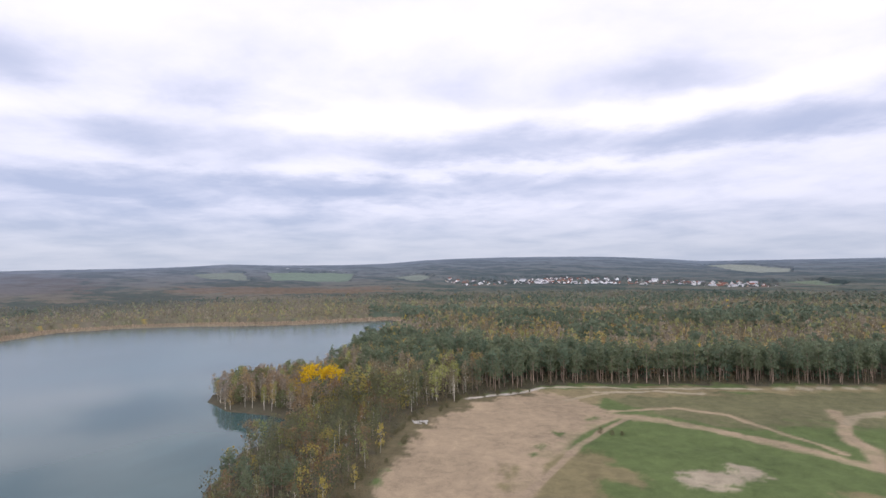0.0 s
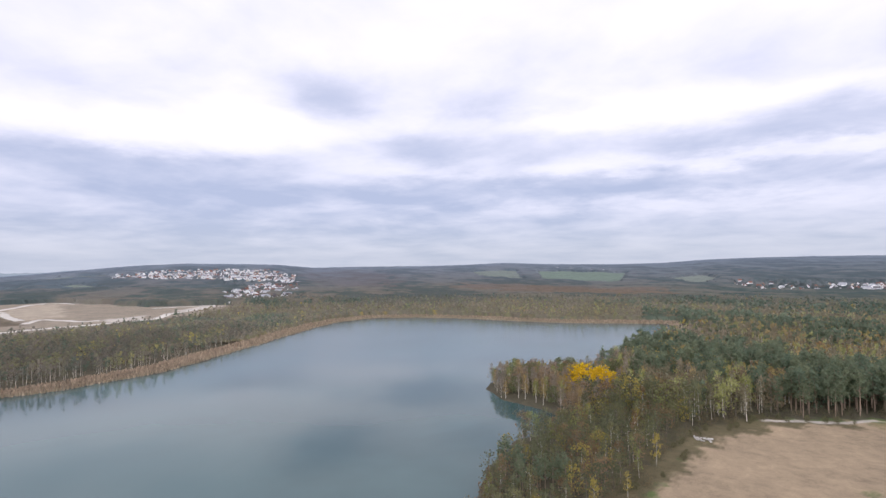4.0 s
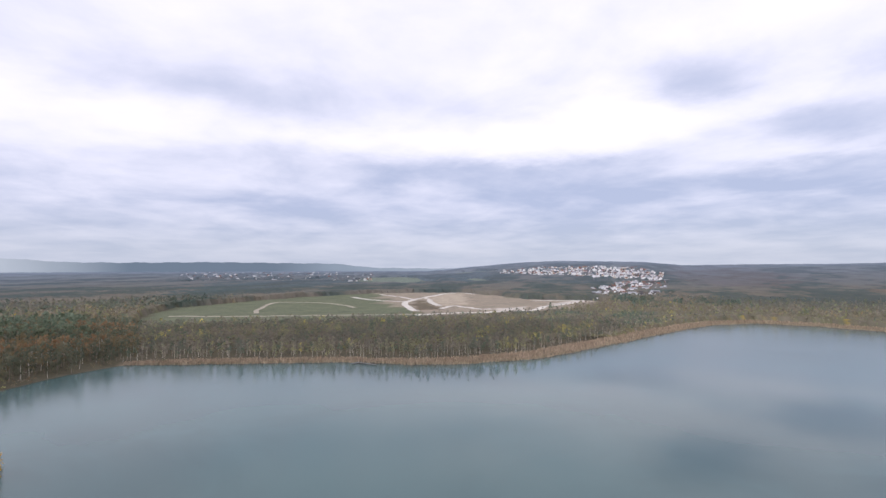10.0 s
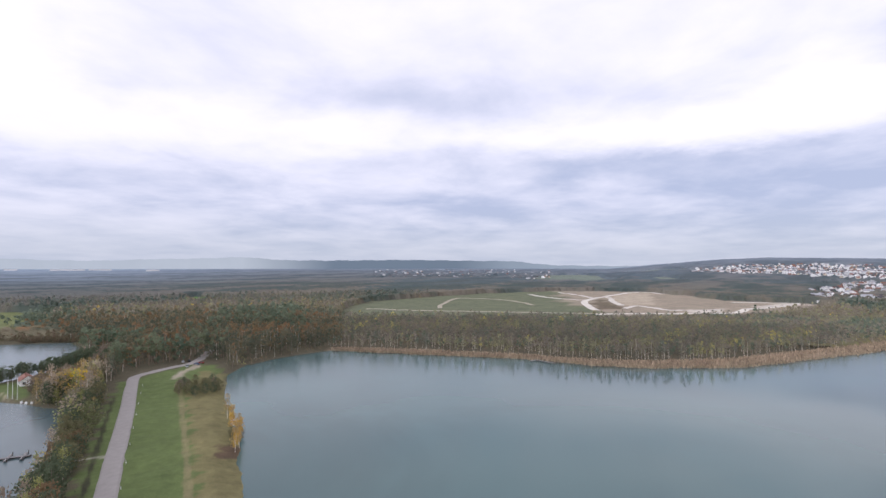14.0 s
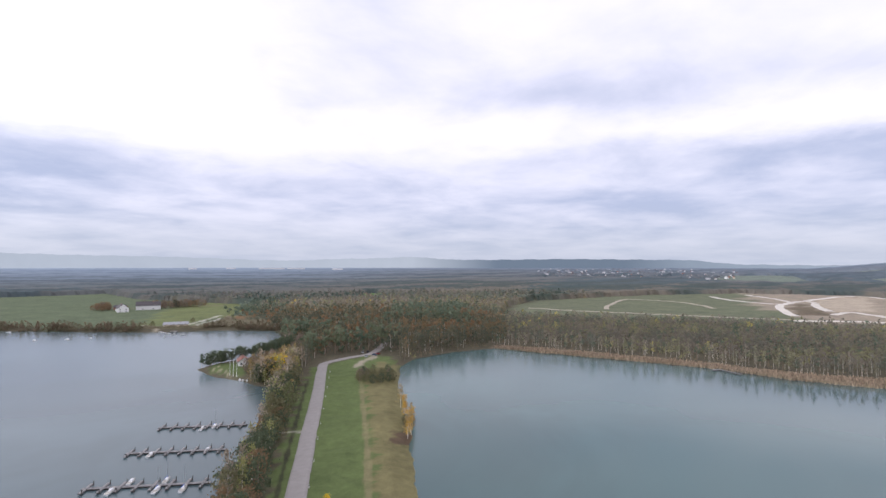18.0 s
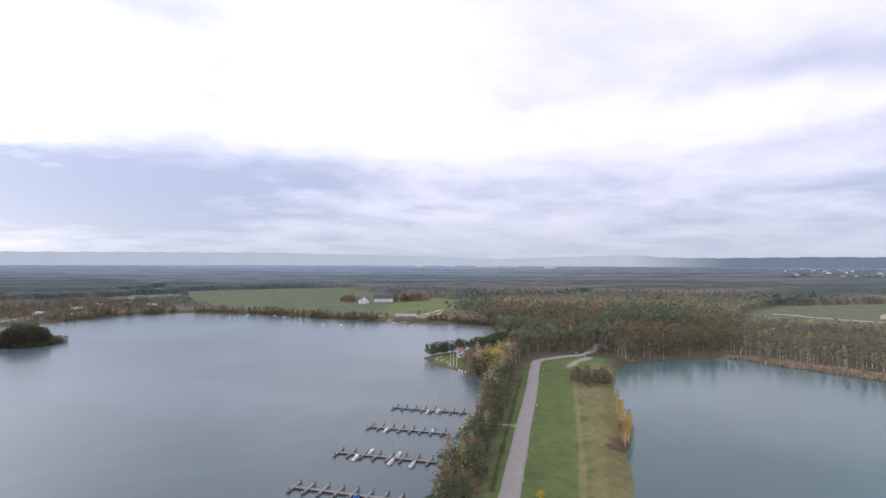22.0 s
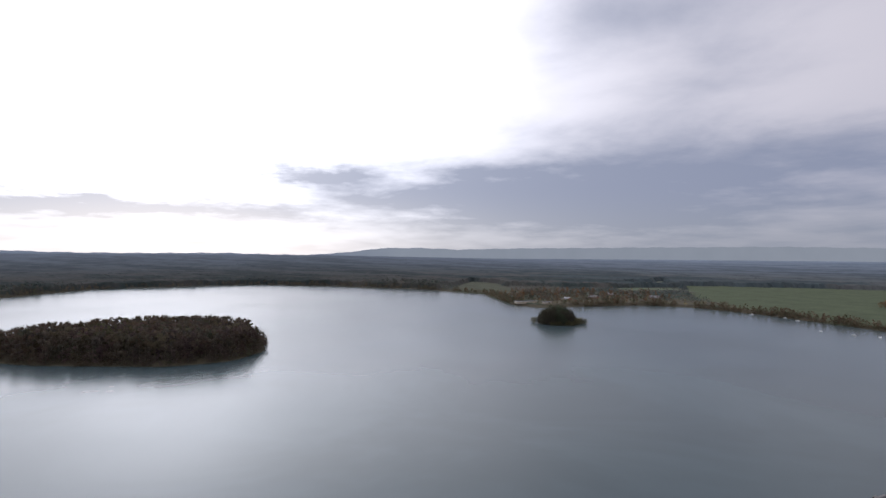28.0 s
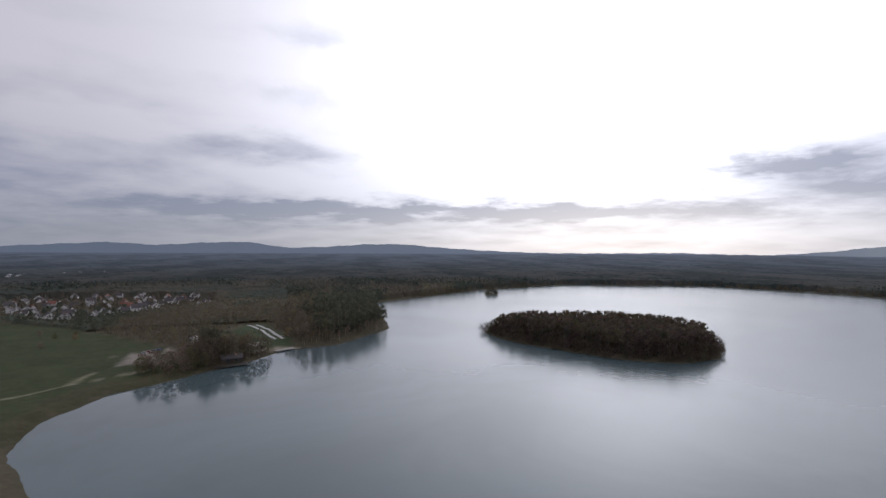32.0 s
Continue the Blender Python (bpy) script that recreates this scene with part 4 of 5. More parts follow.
def make_canopy():
    """The distant woods: crown beside crown as one uneven sheet, lower under the nearer trees, where it is added to
    brighten their dark gaps. Its colour holds painted haze.
    """
    rng = np.random.RandomState(6)
    turns = np.radians(np.arange(-46, 268, 0.3))
    rad = 540 * 1.0072 ** np.arange(306)
    a, r = np.meshgrid(turns, rad)
    a, r = a.ravel() + radians(0.1) * rng.uniform(-1, 1, a.size), r.ravel() * (1 + 0.003 * rng.uniform(-1, 1, a.size))
    x, y = -np.sin(a) * r, np.cos(a) * r
    bare = keep_out(x, y, rng) | (shore(x, y) < 14)
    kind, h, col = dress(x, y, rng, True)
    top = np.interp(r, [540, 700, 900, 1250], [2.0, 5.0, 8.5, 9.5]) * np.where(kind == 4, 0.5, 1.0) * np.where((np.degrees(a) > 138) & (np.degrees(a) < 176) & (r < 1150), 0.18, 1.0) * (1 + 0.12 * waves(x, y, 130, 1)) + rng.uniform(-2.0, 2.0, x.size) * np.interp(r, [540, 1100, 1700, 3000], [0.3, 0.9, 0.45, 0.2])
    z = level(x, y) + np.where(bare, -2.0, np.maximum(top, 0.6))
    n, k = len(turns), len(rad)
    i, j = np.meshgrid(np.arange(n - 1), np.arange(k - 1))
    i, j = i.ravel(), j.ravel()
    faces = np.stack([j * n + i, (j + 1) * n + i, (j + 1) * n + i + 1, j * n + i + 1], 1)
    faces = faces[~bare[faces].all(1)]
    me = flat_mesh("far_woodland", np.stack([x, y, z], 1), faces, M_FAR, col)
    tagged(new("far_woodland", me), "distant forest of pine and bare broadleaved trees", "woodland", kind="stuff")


make_canopy()


def isle_wood():
    rng = np.random.RandomState(9)
    x, y = rng.uniform(95, 298, 9000), rng.uniform(-482, -336, 9000)
    m = inside(WOOD_ISLAND, x, y) & (shore(x, y) > 0.4)
    x, y = x[m], y[m]
    cell = np.unique(np.stack([np.floor(x / 4.1), np.floor(y / 4.1)], 1), axis=0, return_index=True)[1]
    x, y = x[cell], y[cell]
    rim = smooth(0, 16, shore(x, y))
    h = (6 + 8.5 * rim) * rng.uniform(0.93, 1.07, len(x))
    col = np.array((0.125, 0.102, 0.075)) * rng.uniform(0.75, 1.25, (len(x), 1)) + rng.uniform(-0.012, 0.012, (len(x), 3))
    kind = np.where(rng.uniform(0, 1, len(x)) < 0.8, 3, 1)
    kind, h = np.where(rim < 0.25, 4, kind), np.where(rim < 0.25, rng.uniform(6, 8.5, len(x)), h)
    plant("island_woodland", np.column_stack([x, y, h, kind, rng.uniform(0, 6.28, len(x)), col]), 64, 0.085, "dense brown wood covering the large island")


isle_wood()

# ---- reeds ----
def make_reeds():
    rng = np.random.RandomState(8)
    n = 26000
    t = rng.uniform(0, len(REED_SHORE) - 1.001, n)
    p = np.array(REED_SHORE, float)
    i = t.astype(int)
    base = p[i] + (p[i + 1] - p[i]) * (t - i)[:, None]
    spread = reed_width(base[:, 0], base[:, 1])
    off = rng.uniform(-1, 1, (n, 2)) * spread[:, None]
    x, y = base[:, 0] + off[:, 0], base[:, 1] + off[:, 1]
    s = shore(x, y)
    m = (s > -3.5) & (s < spread)
    x, y = x[m], y[m]
    z = np.maximum(level(x, y), -0.3)
    n = len(x)
    h, w, a = rng.uniform(1.3, 2.4, n), rng.uniform(0.25, 0.6, n), rng.uniform(0, 6.28, n)
    dx, dy, lean = np.cos(a) * w, np.sin(a) * w, rng.uniform(-0.4, 0.4, (2, n))
    v = np.stack([np.stack([x - dx, y - dy, z], 1), np.stack([x + dx, y + dy, z], 1),
                  np.stack([x + dx * 0.7 + lean[0], y + dy * 0.7 + lean[1], z + h], 1), np.stack([x - dx * 0.7 + lean[0], y - dy * 0.7 + lean[1], z + h * 0.9], 1)], 1).reshape(-1, 3)
    tint = np.repeat(np.array((0.37, 0.285, 0.20)) * rng.uniform(0.7, 1.25, (n, 1)), 4, 0)
    me = flat_mesh("reeds", v, np.arange(4 * n).reshape(-1, 4), M_REED, tint)
    tagged(new("reeds", me), "belt of dry tan reeds along the shore", "reeds", kind="stuff")


make_reeds()


def shore_scrub():
    """Brown bushes along the far banks of the big lake."""
    rng = np.random.RandomState(15)
    line = np.array([(-505, -292), (-495, -353), (-470, -395), (-456, -460), (-443, -530), (-430, -610), (-390, -698), (-340, -725), (-260, -714), (-180, -695), (-157, -735),
                     (-150, -800), (-145, -935), (-43, -1058), (149, -1165), (333, -1212), (576, -1048), (611, -790), (580, -594)], float)
    n = 8000
    t = rng.uniform(0, len(line) - 1.001, n)
    i = t.astype(int)
    p = line[i] + (line[i + 1] - line[i]) * (t - i)[:, None] + rng.normal(0, 12, (n, 2))
    s = shore(p[:, 0], p[:, 1])
    m = (s > 0.3) & (s < 24) & (waves(p[:, 0], p[:, 1], 90, 2) > -0.6) & ~((p[:, 0] < -455) & (p[:, 1] > -425) & (p[:, 1] < -375)) & ~((p[:, 0] < -140) & (p[:, 0] > -215) & (p[:, 1] > -760))
    x, y = p[m].T
    kind = np.where(rng.uniform(0, 1, len(x)) < 0.6, 4, 3)
    h = np.where(kind == 4, rng.uniform(2.2, 4.5, len(x)), rng.uniform(4, 8, len(x)))
    w = rng.uniform(0, 1, (len(x), 1))
    col = np.array((0.24, 0.175, 0.12)) * w + np.array((0.17, 0.165, 0.10)) * (1 - w)
    plant("shore_scrub", np.column_stack([x, y, h, kind, rng.uniform(0, 6.28, len(x)), col]), 16, 0.16, "brown scrub along the far lake bank")


shore_scrub()


def beach_wood():
    """Bare and rust-brown trees between the guest houses of the far beach."""
    rng = np.random.RandomState(47)
    x, y = rng.uniform(-430, -160, 700), rng.uniform(-960, -728, 700)
    m = inside([(-168, -748), (-162, -900), (-260, -960), (-430, -900), (-400, -745), (-270, -728)], x, y) & (shore(x, y) > 2) & (waves(x, y, 60, 1) > -0.5)
    x, y = x[m], y[m]
    lot = rng.uniform(0, 1, (len(x), 1))
    col = np.where(lot < 0.35, np.array((0.20, 0.150, 0.105)), np.where(lot < 0.55, np.array((0.25, 0.140, 0.075)), np.where(lot < 0.8, np.array((0.115, 0.125, 0.085)), np.array((0.175, 0.150, 0.120)))))
    plant("beach_woodland", np.column_stack([x, y, rng.uniform(6, 12, len(x)), np.full(len(x), 3), rng.uniform(0, 6.28, len(x)), col]), 44, 0.085, "bare and rust-brown trees round the far beach")


beach_wood()

# ---- helpers for things ----
def block(bm, sx, sy, sz, at=(0, 0, 0), turn=0.0, bevel=0.0, top=1.0):
    """A box standing at a place, its top drawn in by a factor."""
    m = Matrix.Translation(at) @ Matrix.Rotation(radians(turn), 4, "Z")
    vs = [bm.verts.new(m @ Vector((x * sx / 2 * k, y * sy / 2 * k, z))) for z, k in ((0, 1.0), (sz, top)) for x, y in ((-1, -1), (1, -1), (1, 1), (-1, 1))]
    fs = [bm.faces.new([vs[i] for i in f]) for f in ((3, 2, 1, 0), (4, 5, 6, 7), (0, 1, 5, 4), (1, 2, 6, 5), (2, 3, 7, 6), (3, 0, 4, 7))]
    if bevel:
        bmesh.ops.bevel(bm, geom=list({e for f in fs for e in f.edges}), offset=bevel, segments=1, affect="EDGES")


def rod(bm, p, q, ra, rb, sides=6):
    p, q = Vector(p), Vector(q)
    turn = (q - p).to_track_quat("Z", "Y").to_matrix().to_4x4()
    m = Matrix.Translation((p + q) / 2) @ turn
    bmesh.ops.create_cone(bm, cap_ends=True, segments=sides, radius1=ra, radius2=rb, depth=(q - p).length, matrix=m)


def mesh_of(name, bm, mat):
    me = bpy.data.meshes.new(name)
    bmesh.ops.recalc_face_normals(bm, faces=bm.faces)
    bm.to_mesh(me)
    bm.free()
    me.materials.append(mat)
    return me


def part(name, bm, mat, parent, label=""):
    ob = new(name, mesh_of(name, bm, mat))
    ob.parent = parent
    if label:
        ob["label"] = label
    return ob


def thing(name, x, y, z=None, turn=0.0, label="", category="", group=""):
    ob = new(name)
    ob.empty_display_size = 0.2
    ob.matrix_basis = pose(x, y, float(level(x, y)) if z is None else z, 0, 0, turn)
    return tagged(ob, label, category, group)


# ---- single trees ----
SORTS = {"pine": ("pine", LEAF["pine"][0], "tall dark green pine with a reddish trunk"), "young_pine": ("oak", (0.118, 0.142, 0.086), "bushy dull green pine on the bank"),
         "birch": ("birch", BARE, "nearly bare birch with a pale slender trunk"), "yellow_birch": ("birch", OCHRE, "birch with thin ochre autumn leaves"),
         "lime_birch": ("birch", LIME, "birch with thin yellow-green leaves"), "gold": ("oak", GOLD, "broad tree in bright golden yellow leaf"),
         "oak": ("oak", RUST, "rust-brown autumn oak with a rounded crown"), "bare": ("oak", (0.24, 0.19, 0.145), "bare grey-brown broadleaved tree"),
         "gold_birch": ("birch", (0.58, 0.37, 0.09), "birch in golden autumn leaf at the water"), "tan_oak": ("oak", (0.34, 0.25, 0.155), "small oak with thin tan leaves"), "green_oak": ("oak", (0.20, 0.215, 0.105), "broadleaved tree still in dull green leaf"),
         "dark_oak": ("oak", (0.105, 0.098, 0.068), "dense dark broadleaved tree on the island"), "olive": ("oak", (0.185, 0.175, 0.095), "broadleaved tree with dull olive leaves"), "shrub": ("shrub", LEAF["shrub"][0], "low tangled shrub in brown-green leaf")}
STOCK = {}


def tree_stock(sort, v):
    if (sort, v) not in STOCK:
        kind, colour, _ = SORTS[sort]
        bv, bf, lv, lf = tree_shape(kind, 420 if kind != "birch" else 260, {"shrub": 0.062, "oak": 0.046}.get(kind, 0.036), 70 + 13 * v + KINDS.index(kind))
        rng = np.random.RandomState(v)
        bark = flat_mesh("trunk", bv, bf, M_BARK, np.tile(BARK[kind], (len(bv), 1)))
        shade = np.repeat(rng.uniform(0.8, 1.2, (len(lf), 1)), 4, 0)
        STOCK[sort, v] = bark, flat_mesh("crown", lv, lf, M_LEAF, np.array(colour) * shade)
    return STOCK[sort, v]


def tree(sort, x, y, h, rng, group="", wide=1.0):
    kind = SORTS[sort][0]
    name = {"pine": "pine_tree", "spruce": "conifer", "birch": "birch_tree", "oak": "broadleaved_tree", "shrub": "shrub"}[kind]
    ob = thing(name, x, y, max(0.0, float(level(x, y))) - 0.05, rng.uniform(0, 360), SORTS[sort][2], "tree" if kind != "shrub" else "shrub", group)
    trunk, crown = tree_stock(sort, rng.randint(0, 4))
    for n_, me in (("trunk", trunk), ("crown", crown)):
        p = new(n_, me)
        p.parent = ob
        p.scale = (h * wide, h * wide, h)
    return ob


def spread(poly, gap, tries, most, rng):
    """Up to so many places inside an outline, no two closer than gap."""
    xs, ys = [p[0] for p in poly], [p[1] for p in poly]
    x, y = rng.uniform(min(xs), max(xs), tries), rng.uniform(min(ys), max(ys), tries)
    m = inside(poly, x, y)
    pts, kept = np.column_stack([x[m], y[m]]), np.empty((0, 2))
    for p in pts:
        if len(kept) >= most:
            break
        if not len(kept) or ((kept - p) ** 2).sum(1).min() > gap * gap:
            kept = np.vstack([kept, p])
    return [tuple(p) for p in kept]


def grove(poly, gap, sorts, high, seed, group, edge=1.0):
    """Trees spread over an outlined patch, a few metres apart."""
    rng = np.random.RandomState(seed)
    spots = spread(poly, gap, 5000, 400, rng)
    s = shore(np.array([p[0] for p in spots]), np.array([p[1] for p in spots]))
    for (x, y), d in zip(spots, s):
        if d > edge:
            sort = sorts[rng.randint(0, len(sorts))]
            h = rng.uniform(*high) if sort != "shrub" else rng.uniform(2.2, 4.0)
            tree(sort, x, y, h, rng, group)


grove(PENINSULA, 3.9, ("birch", "birch", "yellow_birch", "green_oak", "birch", "tan_oak", "lime_birch", "birch", "yellow_birch"), (9.0, 13.5), 21, "trees on the wooded point")
for gx, gy, gh in ((-75, 290, 16), (-70, 287, 16.5), (-61, 289, 15.5), (-66, 285, 14.5), (-72.5, 284, 13.5), (-63, 292, 15)):
    tree("gold", gx, gy, gh, np.random.RandomState(int(gh * 10)), "golden trees", 1.2)
BANK = [(-112, -88), (-190, -122), (-242, -144), (-272, -163), (-284, -182), (-300, -178), (-312, -166), (-288, -152), (-196, -111), (-140, -86), (-115, -76)]
grove(BANK, 3.7, ("young_pine", "young_pine", "olive", "young_pine", "yellow_birch", "young_pine", "young_pine", "olive", "young_pine", "yellow_birch", "shrub", "green_oak", "lime_birch", "green_oak", "young_pine", "olive", "young_pine", "oak", "young_pine"), (7.5, 12.5), 22, "trees on the bank of the dam", 0.3)
grove([(-300, -178), (-340, -178), (-345, -192), (-318, -205), (-302, -196), (-292, -188)], 4.6, ("oak", "yellow_birch", "olive", "bare"), (6, 10), 23, "autumn trees on the spit", 0.5)
grove([(-350, -184), (-412, -208), (-414, -216), (-380, -206), (-348, -194)], 5.0, ("olive", "yellow_birch", "bare", "young_pine"), (7, 11), 41, "trees behind the spit", 0.5)
grove([(-690, -630), (-740, -600), (-760, -560), (-730, -570), (-700, -590), (-684, -612)], 7.0, ("bare", "oak", "dark_oak"), (8, 12), 42, "trees round the farm", 0.5)
grove([(-632, -640), (-640, -668), (-668, -672), (-660, -650)], 6.0, ("bare", "oak"), (7, 11), 43, "trees round the farm", 0.5)
grove([(-309, -236), (-314, -229), (-335, -225), (-372, -214), (-412, -220), (-410, -236), (-368, -230), (-328, -238)], 3.6, ("young_pine", "young_pine", "pine"), (6.5, 9.5), 24, "pines along the spit", -0.6)
rng = np.random.RandomState(25)
for x, y in spread([(cx + (cx + 162) * 0.12, cy + (cy + 537) * 0.12) for cx, cy in ROUND_ISLAND], 3.3, 5000, 120, rng):
    off = math.hypot((x + 158) / 20, (y + 536) / 17)
    sort = "shrub" if off > 0.92 else ("dark_oak", "dark_oak", "young_pine")[rng.randint(0, 3)]
    tree(sort, x, y, rng.uniform(3.5, 5.5) if sort == "shrub" else (17.0 - 9.5 * off ** 1.5) * rng.uniform(0.72, 1.12), rng, "trees on the round island", 1.0)
grove(TINY_ISLAND, 4.0, ("dark_oak", "shrub", "dark_oak"), (6, 9), 26, "trees on the tiny island", 0.2)
grove([(-290, -116), (-310, -120), (-318, -108), (-308, -99), (-292, -98), (-286, -106)], 4.0, ("shrub", "olive", "bare", "young_pine", "shrub"), (4, 7), 27, "bushes on the dam", 0.5)
grove([(-205, -61), (-216, -64), (-250, -78), (-248, -74), (-214, -60)], 2.6, ("gold_birch", "gold_birch", "yellow_birch", "shrub"), (7, 11.5), 28, "yellow birches at the water", -1.0)
grove([(314, -106), (326, -108), (336, -128), (342, -148), (332, -160), (316, -146), (310, -128)], 5.5, ("bare", "bare", "olive", "shrub"), (7, 12), 29, "bare trees at the bathing shore", 0.5)
for bx, by, bh, sort in ((62, 216, 2.2, "shrub"), (66, 214, 2.0, "shrub"), (70, 214, 1.6, "shrub"), (517, -102, 5, "bare"), (500, -108, 4, "shrub"), (480, -117, 6, "oak"), (455, -90, 5, "bare"),
                         (560, -80, 5, "shrub"), (-142, -66, 2.6, "gold"), (345, -150, 9, "young_pine"), (372, -184, 10, "young_pine"), (-505, -470, 6, "olive"), (-500, -440, 5, "shrub"), (-540, -420, 6, "olive")):
    tree(sort, bx, by, bh, np.random.RandomState(int(abs(bx + by))), "", 1.0)


rng = np.random.RandomState(51)
for k in range(34):
    t = k / 33 * 4
    (ax, ay), (bx, by) = ((-33, 148), (-21, 205), (-13, 244), (10, 276), (42, 288))[int(min(t, 3.999)):][:2]
    f = t - int(min(t, 3.999))
    tree("shrub", ax + (bx - ax) * f + rng.uniform(-3, 4), ay + (by - ay) * f + rng.uniform(-3, 3), rng.uniform(1.2, 2.8), rng, "shrubs along the sand")


# ---- the road on the dam ----
def ribbon(name, line, half, mat, lift, label, category):
    pts = [Vector((*p, 0)) for p in line]
    fine = []
    for i in range(len(pts) - 1):
        p0, p1, p2, p3 = pts[max(i - 1, 0)], pts[i], pts[i + 1], pts[min(i + 2, len(pts) - 1)]
        steps = max(2, int((p2 - p1).length / 4))
        for k in range(steps):
            t = k / steps
            fine.append(0.5 * (2 * p1 + (p2 - p0) * t + (2 * p0 - 5 * p1 + 4 * p2 - p3) * t * t + (3 * p1 - p0 - 3 * p2 + p3) * t ** 3))
    fine.append(pts[-1])
    bm, rows_ = bmesh.new(), []
    for i, p in enumerate(fine):
        d = (fine[min(i + 1, len(fine) - 1)] - fine[max(i - 1, 0)]).normalized()
        side = Vector((-d.y, d.x, 0))
        row = []
        for k, drop in ((-1.25, -0.35), (-1, 0.0), (0, 0.05), (1, 0.0), (1.25, -0.35)):
            q = p + side * half * k
            row.append(bm.verts.new((q.x, q.y, float(level(p.x, p.y)) + lift + drop)))
        rows_.append(row)
    for a, b in zip(rows_, rows_[1:]):
        for k in range(4):
            bm.faces.new((a[k], a[k + 1], b[k + 1], b[k]))
    tagged(new(name, mesh_of(name, bm, mat)), label, category, kind="structure")


ribbon("road_on_dam", [(30, -8), (-60, -42), (-140, -75), (-196, -99), (-255, -124), (-323, -154), (-340, -159), (-356, -155), (-372, -147), (-392, -143), (-440, -150)], 2.55, M_ROAD, 0.42,
       "straight pale asphalt road along the grassy dam", "road")


M_SLIP = plain("pale_concrete", (0.52, 0.51, 0.48), 0.9, 0, 0.3, 0.15, 6)
for line in ([(457, -253), (425, -247), (400, -238), (370, -228)], [(460, -247), (427, -241), (402, -232), (373, -223)]):
    ribbon("slipway", line, 1.1, M_SLIP, 0.3, "pale concrete slipway down to the bathing shore", "slipway")
M_TRACK, M_EARTH_TRACK = plain("pale_gravel", (0.60, 0.55, 0.47), 0.95, 0, 0.05, 0.2, 1.0), plain("trodden_earth", (0.36, 0.315, 0.235), 0.95, 0, 0.05, 0.2, 1.0)
for line, half, mat in (([(-841, 63), (-900, 68), (-958, 81), (-1042, 101), (-1084, 130), (-1060, 175), (-1018, 209), (-950, 224), (-889, 226)], 3.2, M_EARTH_TRACK),
                        ([(-840, -52), (-808, 8), (-775, 119), (-752, 195), (-734, 287)], 3.5, M_EARTH_TRACK), ([(-1216, 302), (-1100, 310), (-1016, 349), (-1052, 391), (-1173, 408), (-1297, 395)], 4.5, M_TRACK),
                        ([(-1052, 391), (-985, 350), (-935, 331), (-885, 318), (-833, 305), (-781, 297)], 5.0, M_TRACK), ([(-1060, 392), (-1110, 425), (-1085, 440), (-980, 400), (-871, 374)], 5.0, M_TRACK),
                        ([(-1122, 442), (-1200, 500), (-1279, 557), (-1310, 620), (-1250, 640)], 5.0, M_TRACK), ([(-719, 270), (-728, 333), (-722, 400), (-725, 446), (-736, 485), (-790, 540)], 5.5, M_TRACK),
                        ([(-818, 353), (-864, 395), (-820, 405), (-789, 405), (-773, 425)], 4.5, M_TRACK), ([(-929, 603), (-915, 660), (-907, 709), (-930, 750), (-960, 791)], 4.5, M_TRACK),
                        ([(-790, 540), (-810, 590), (-880, 690), (-907, 709)], 4.0, M_TRACK)):
    ribbon("track", line, half, mat, 0.35, "pale bare track across the old quarry", "track")


# ---- houses ----
def house_kind(w, d, eave, ridge, wall_mat, roof_mat, rows_of_windows):
    """Meshes of one kind of house: walls with gables, a roof with overhang, windows, chimney and door."""
    bm = bmesh.new()
    prof = [(-w / 2, 0), (w / 2, 0), (w / 2, eave), (0, ridge), (-w / 2, eave)]
    a, b = [[bm.verts.new((x, y, z)) for x, z in prof] for y in (-d / 2, d / 2)]
    bm.faces.new(a)
    bm.faces.new(b[::-1])
    for i in range(5):
        bm.faces.new((a[i], b[i], b[(i + 1) % 5], a[(i + 1) % 5]))
    wall = mesh_of("wall", bm, wall_mat)
    bm = bmesh.new()
    slope = (ridge - eave) / (w / 2)
    for s in (-1, 1):
        x1 = s * (w / 2 + 0.5)
        z1 = eave - 0.5 * slope + 0.05
        vs = [bm.verts.new(v) for y in (-d / 2 - 0.5, d / 2 + 0.5) for v in ((0, y, ridge + 0.05), (x1, y, z1), (x1, y, z1 + 0.25), (0, y, ridge + 0.32))]
        for f in ((0, 1, 2, 3), (7, 6, 5, 4), (0, 4, 5, 1), (1, 5, 6, 2), (2, 6, 7, 3), (3, 7, 4, 0)):
            bm.faces.new([vs[i] for i in f])
    roof = mesh_of("roof", bm, roof_mat)
    bm = bmesh.new()
    block(bm, 1.3, 0.12, 1.4)
    pane = mesh_of("window", bm, M_PANE)
    bm = bmesh.new()
    block(bm, 0.7, 0.7, 2.2, bevel=0.05)
    chimney = mesh_of("chimney", bm, M_BRICK)
    bm = bmesh.new()
    block(bm, 1.0, 0.12, 2.05)
    door = mesh_of("door", bm, M_PILE)
    spots = []
    for side in (-1, 1):
        for k in range(rows_of_windows):
            spots.append((w * (-0.26 if k % 2 else 0.26), side * (d / 2 + 0.03), 1.0 + 2.7 * (k // 2), 0))
        spots.append((side * (w / 2 + 0.03), d * 0.2, 1.0, 90))
        spots.append((side * (w / 2 + 0.03), -d * 0.22, 1.0, 90))
    return wall, roof, pane, chimney, door, spots, (w, d, ridge)


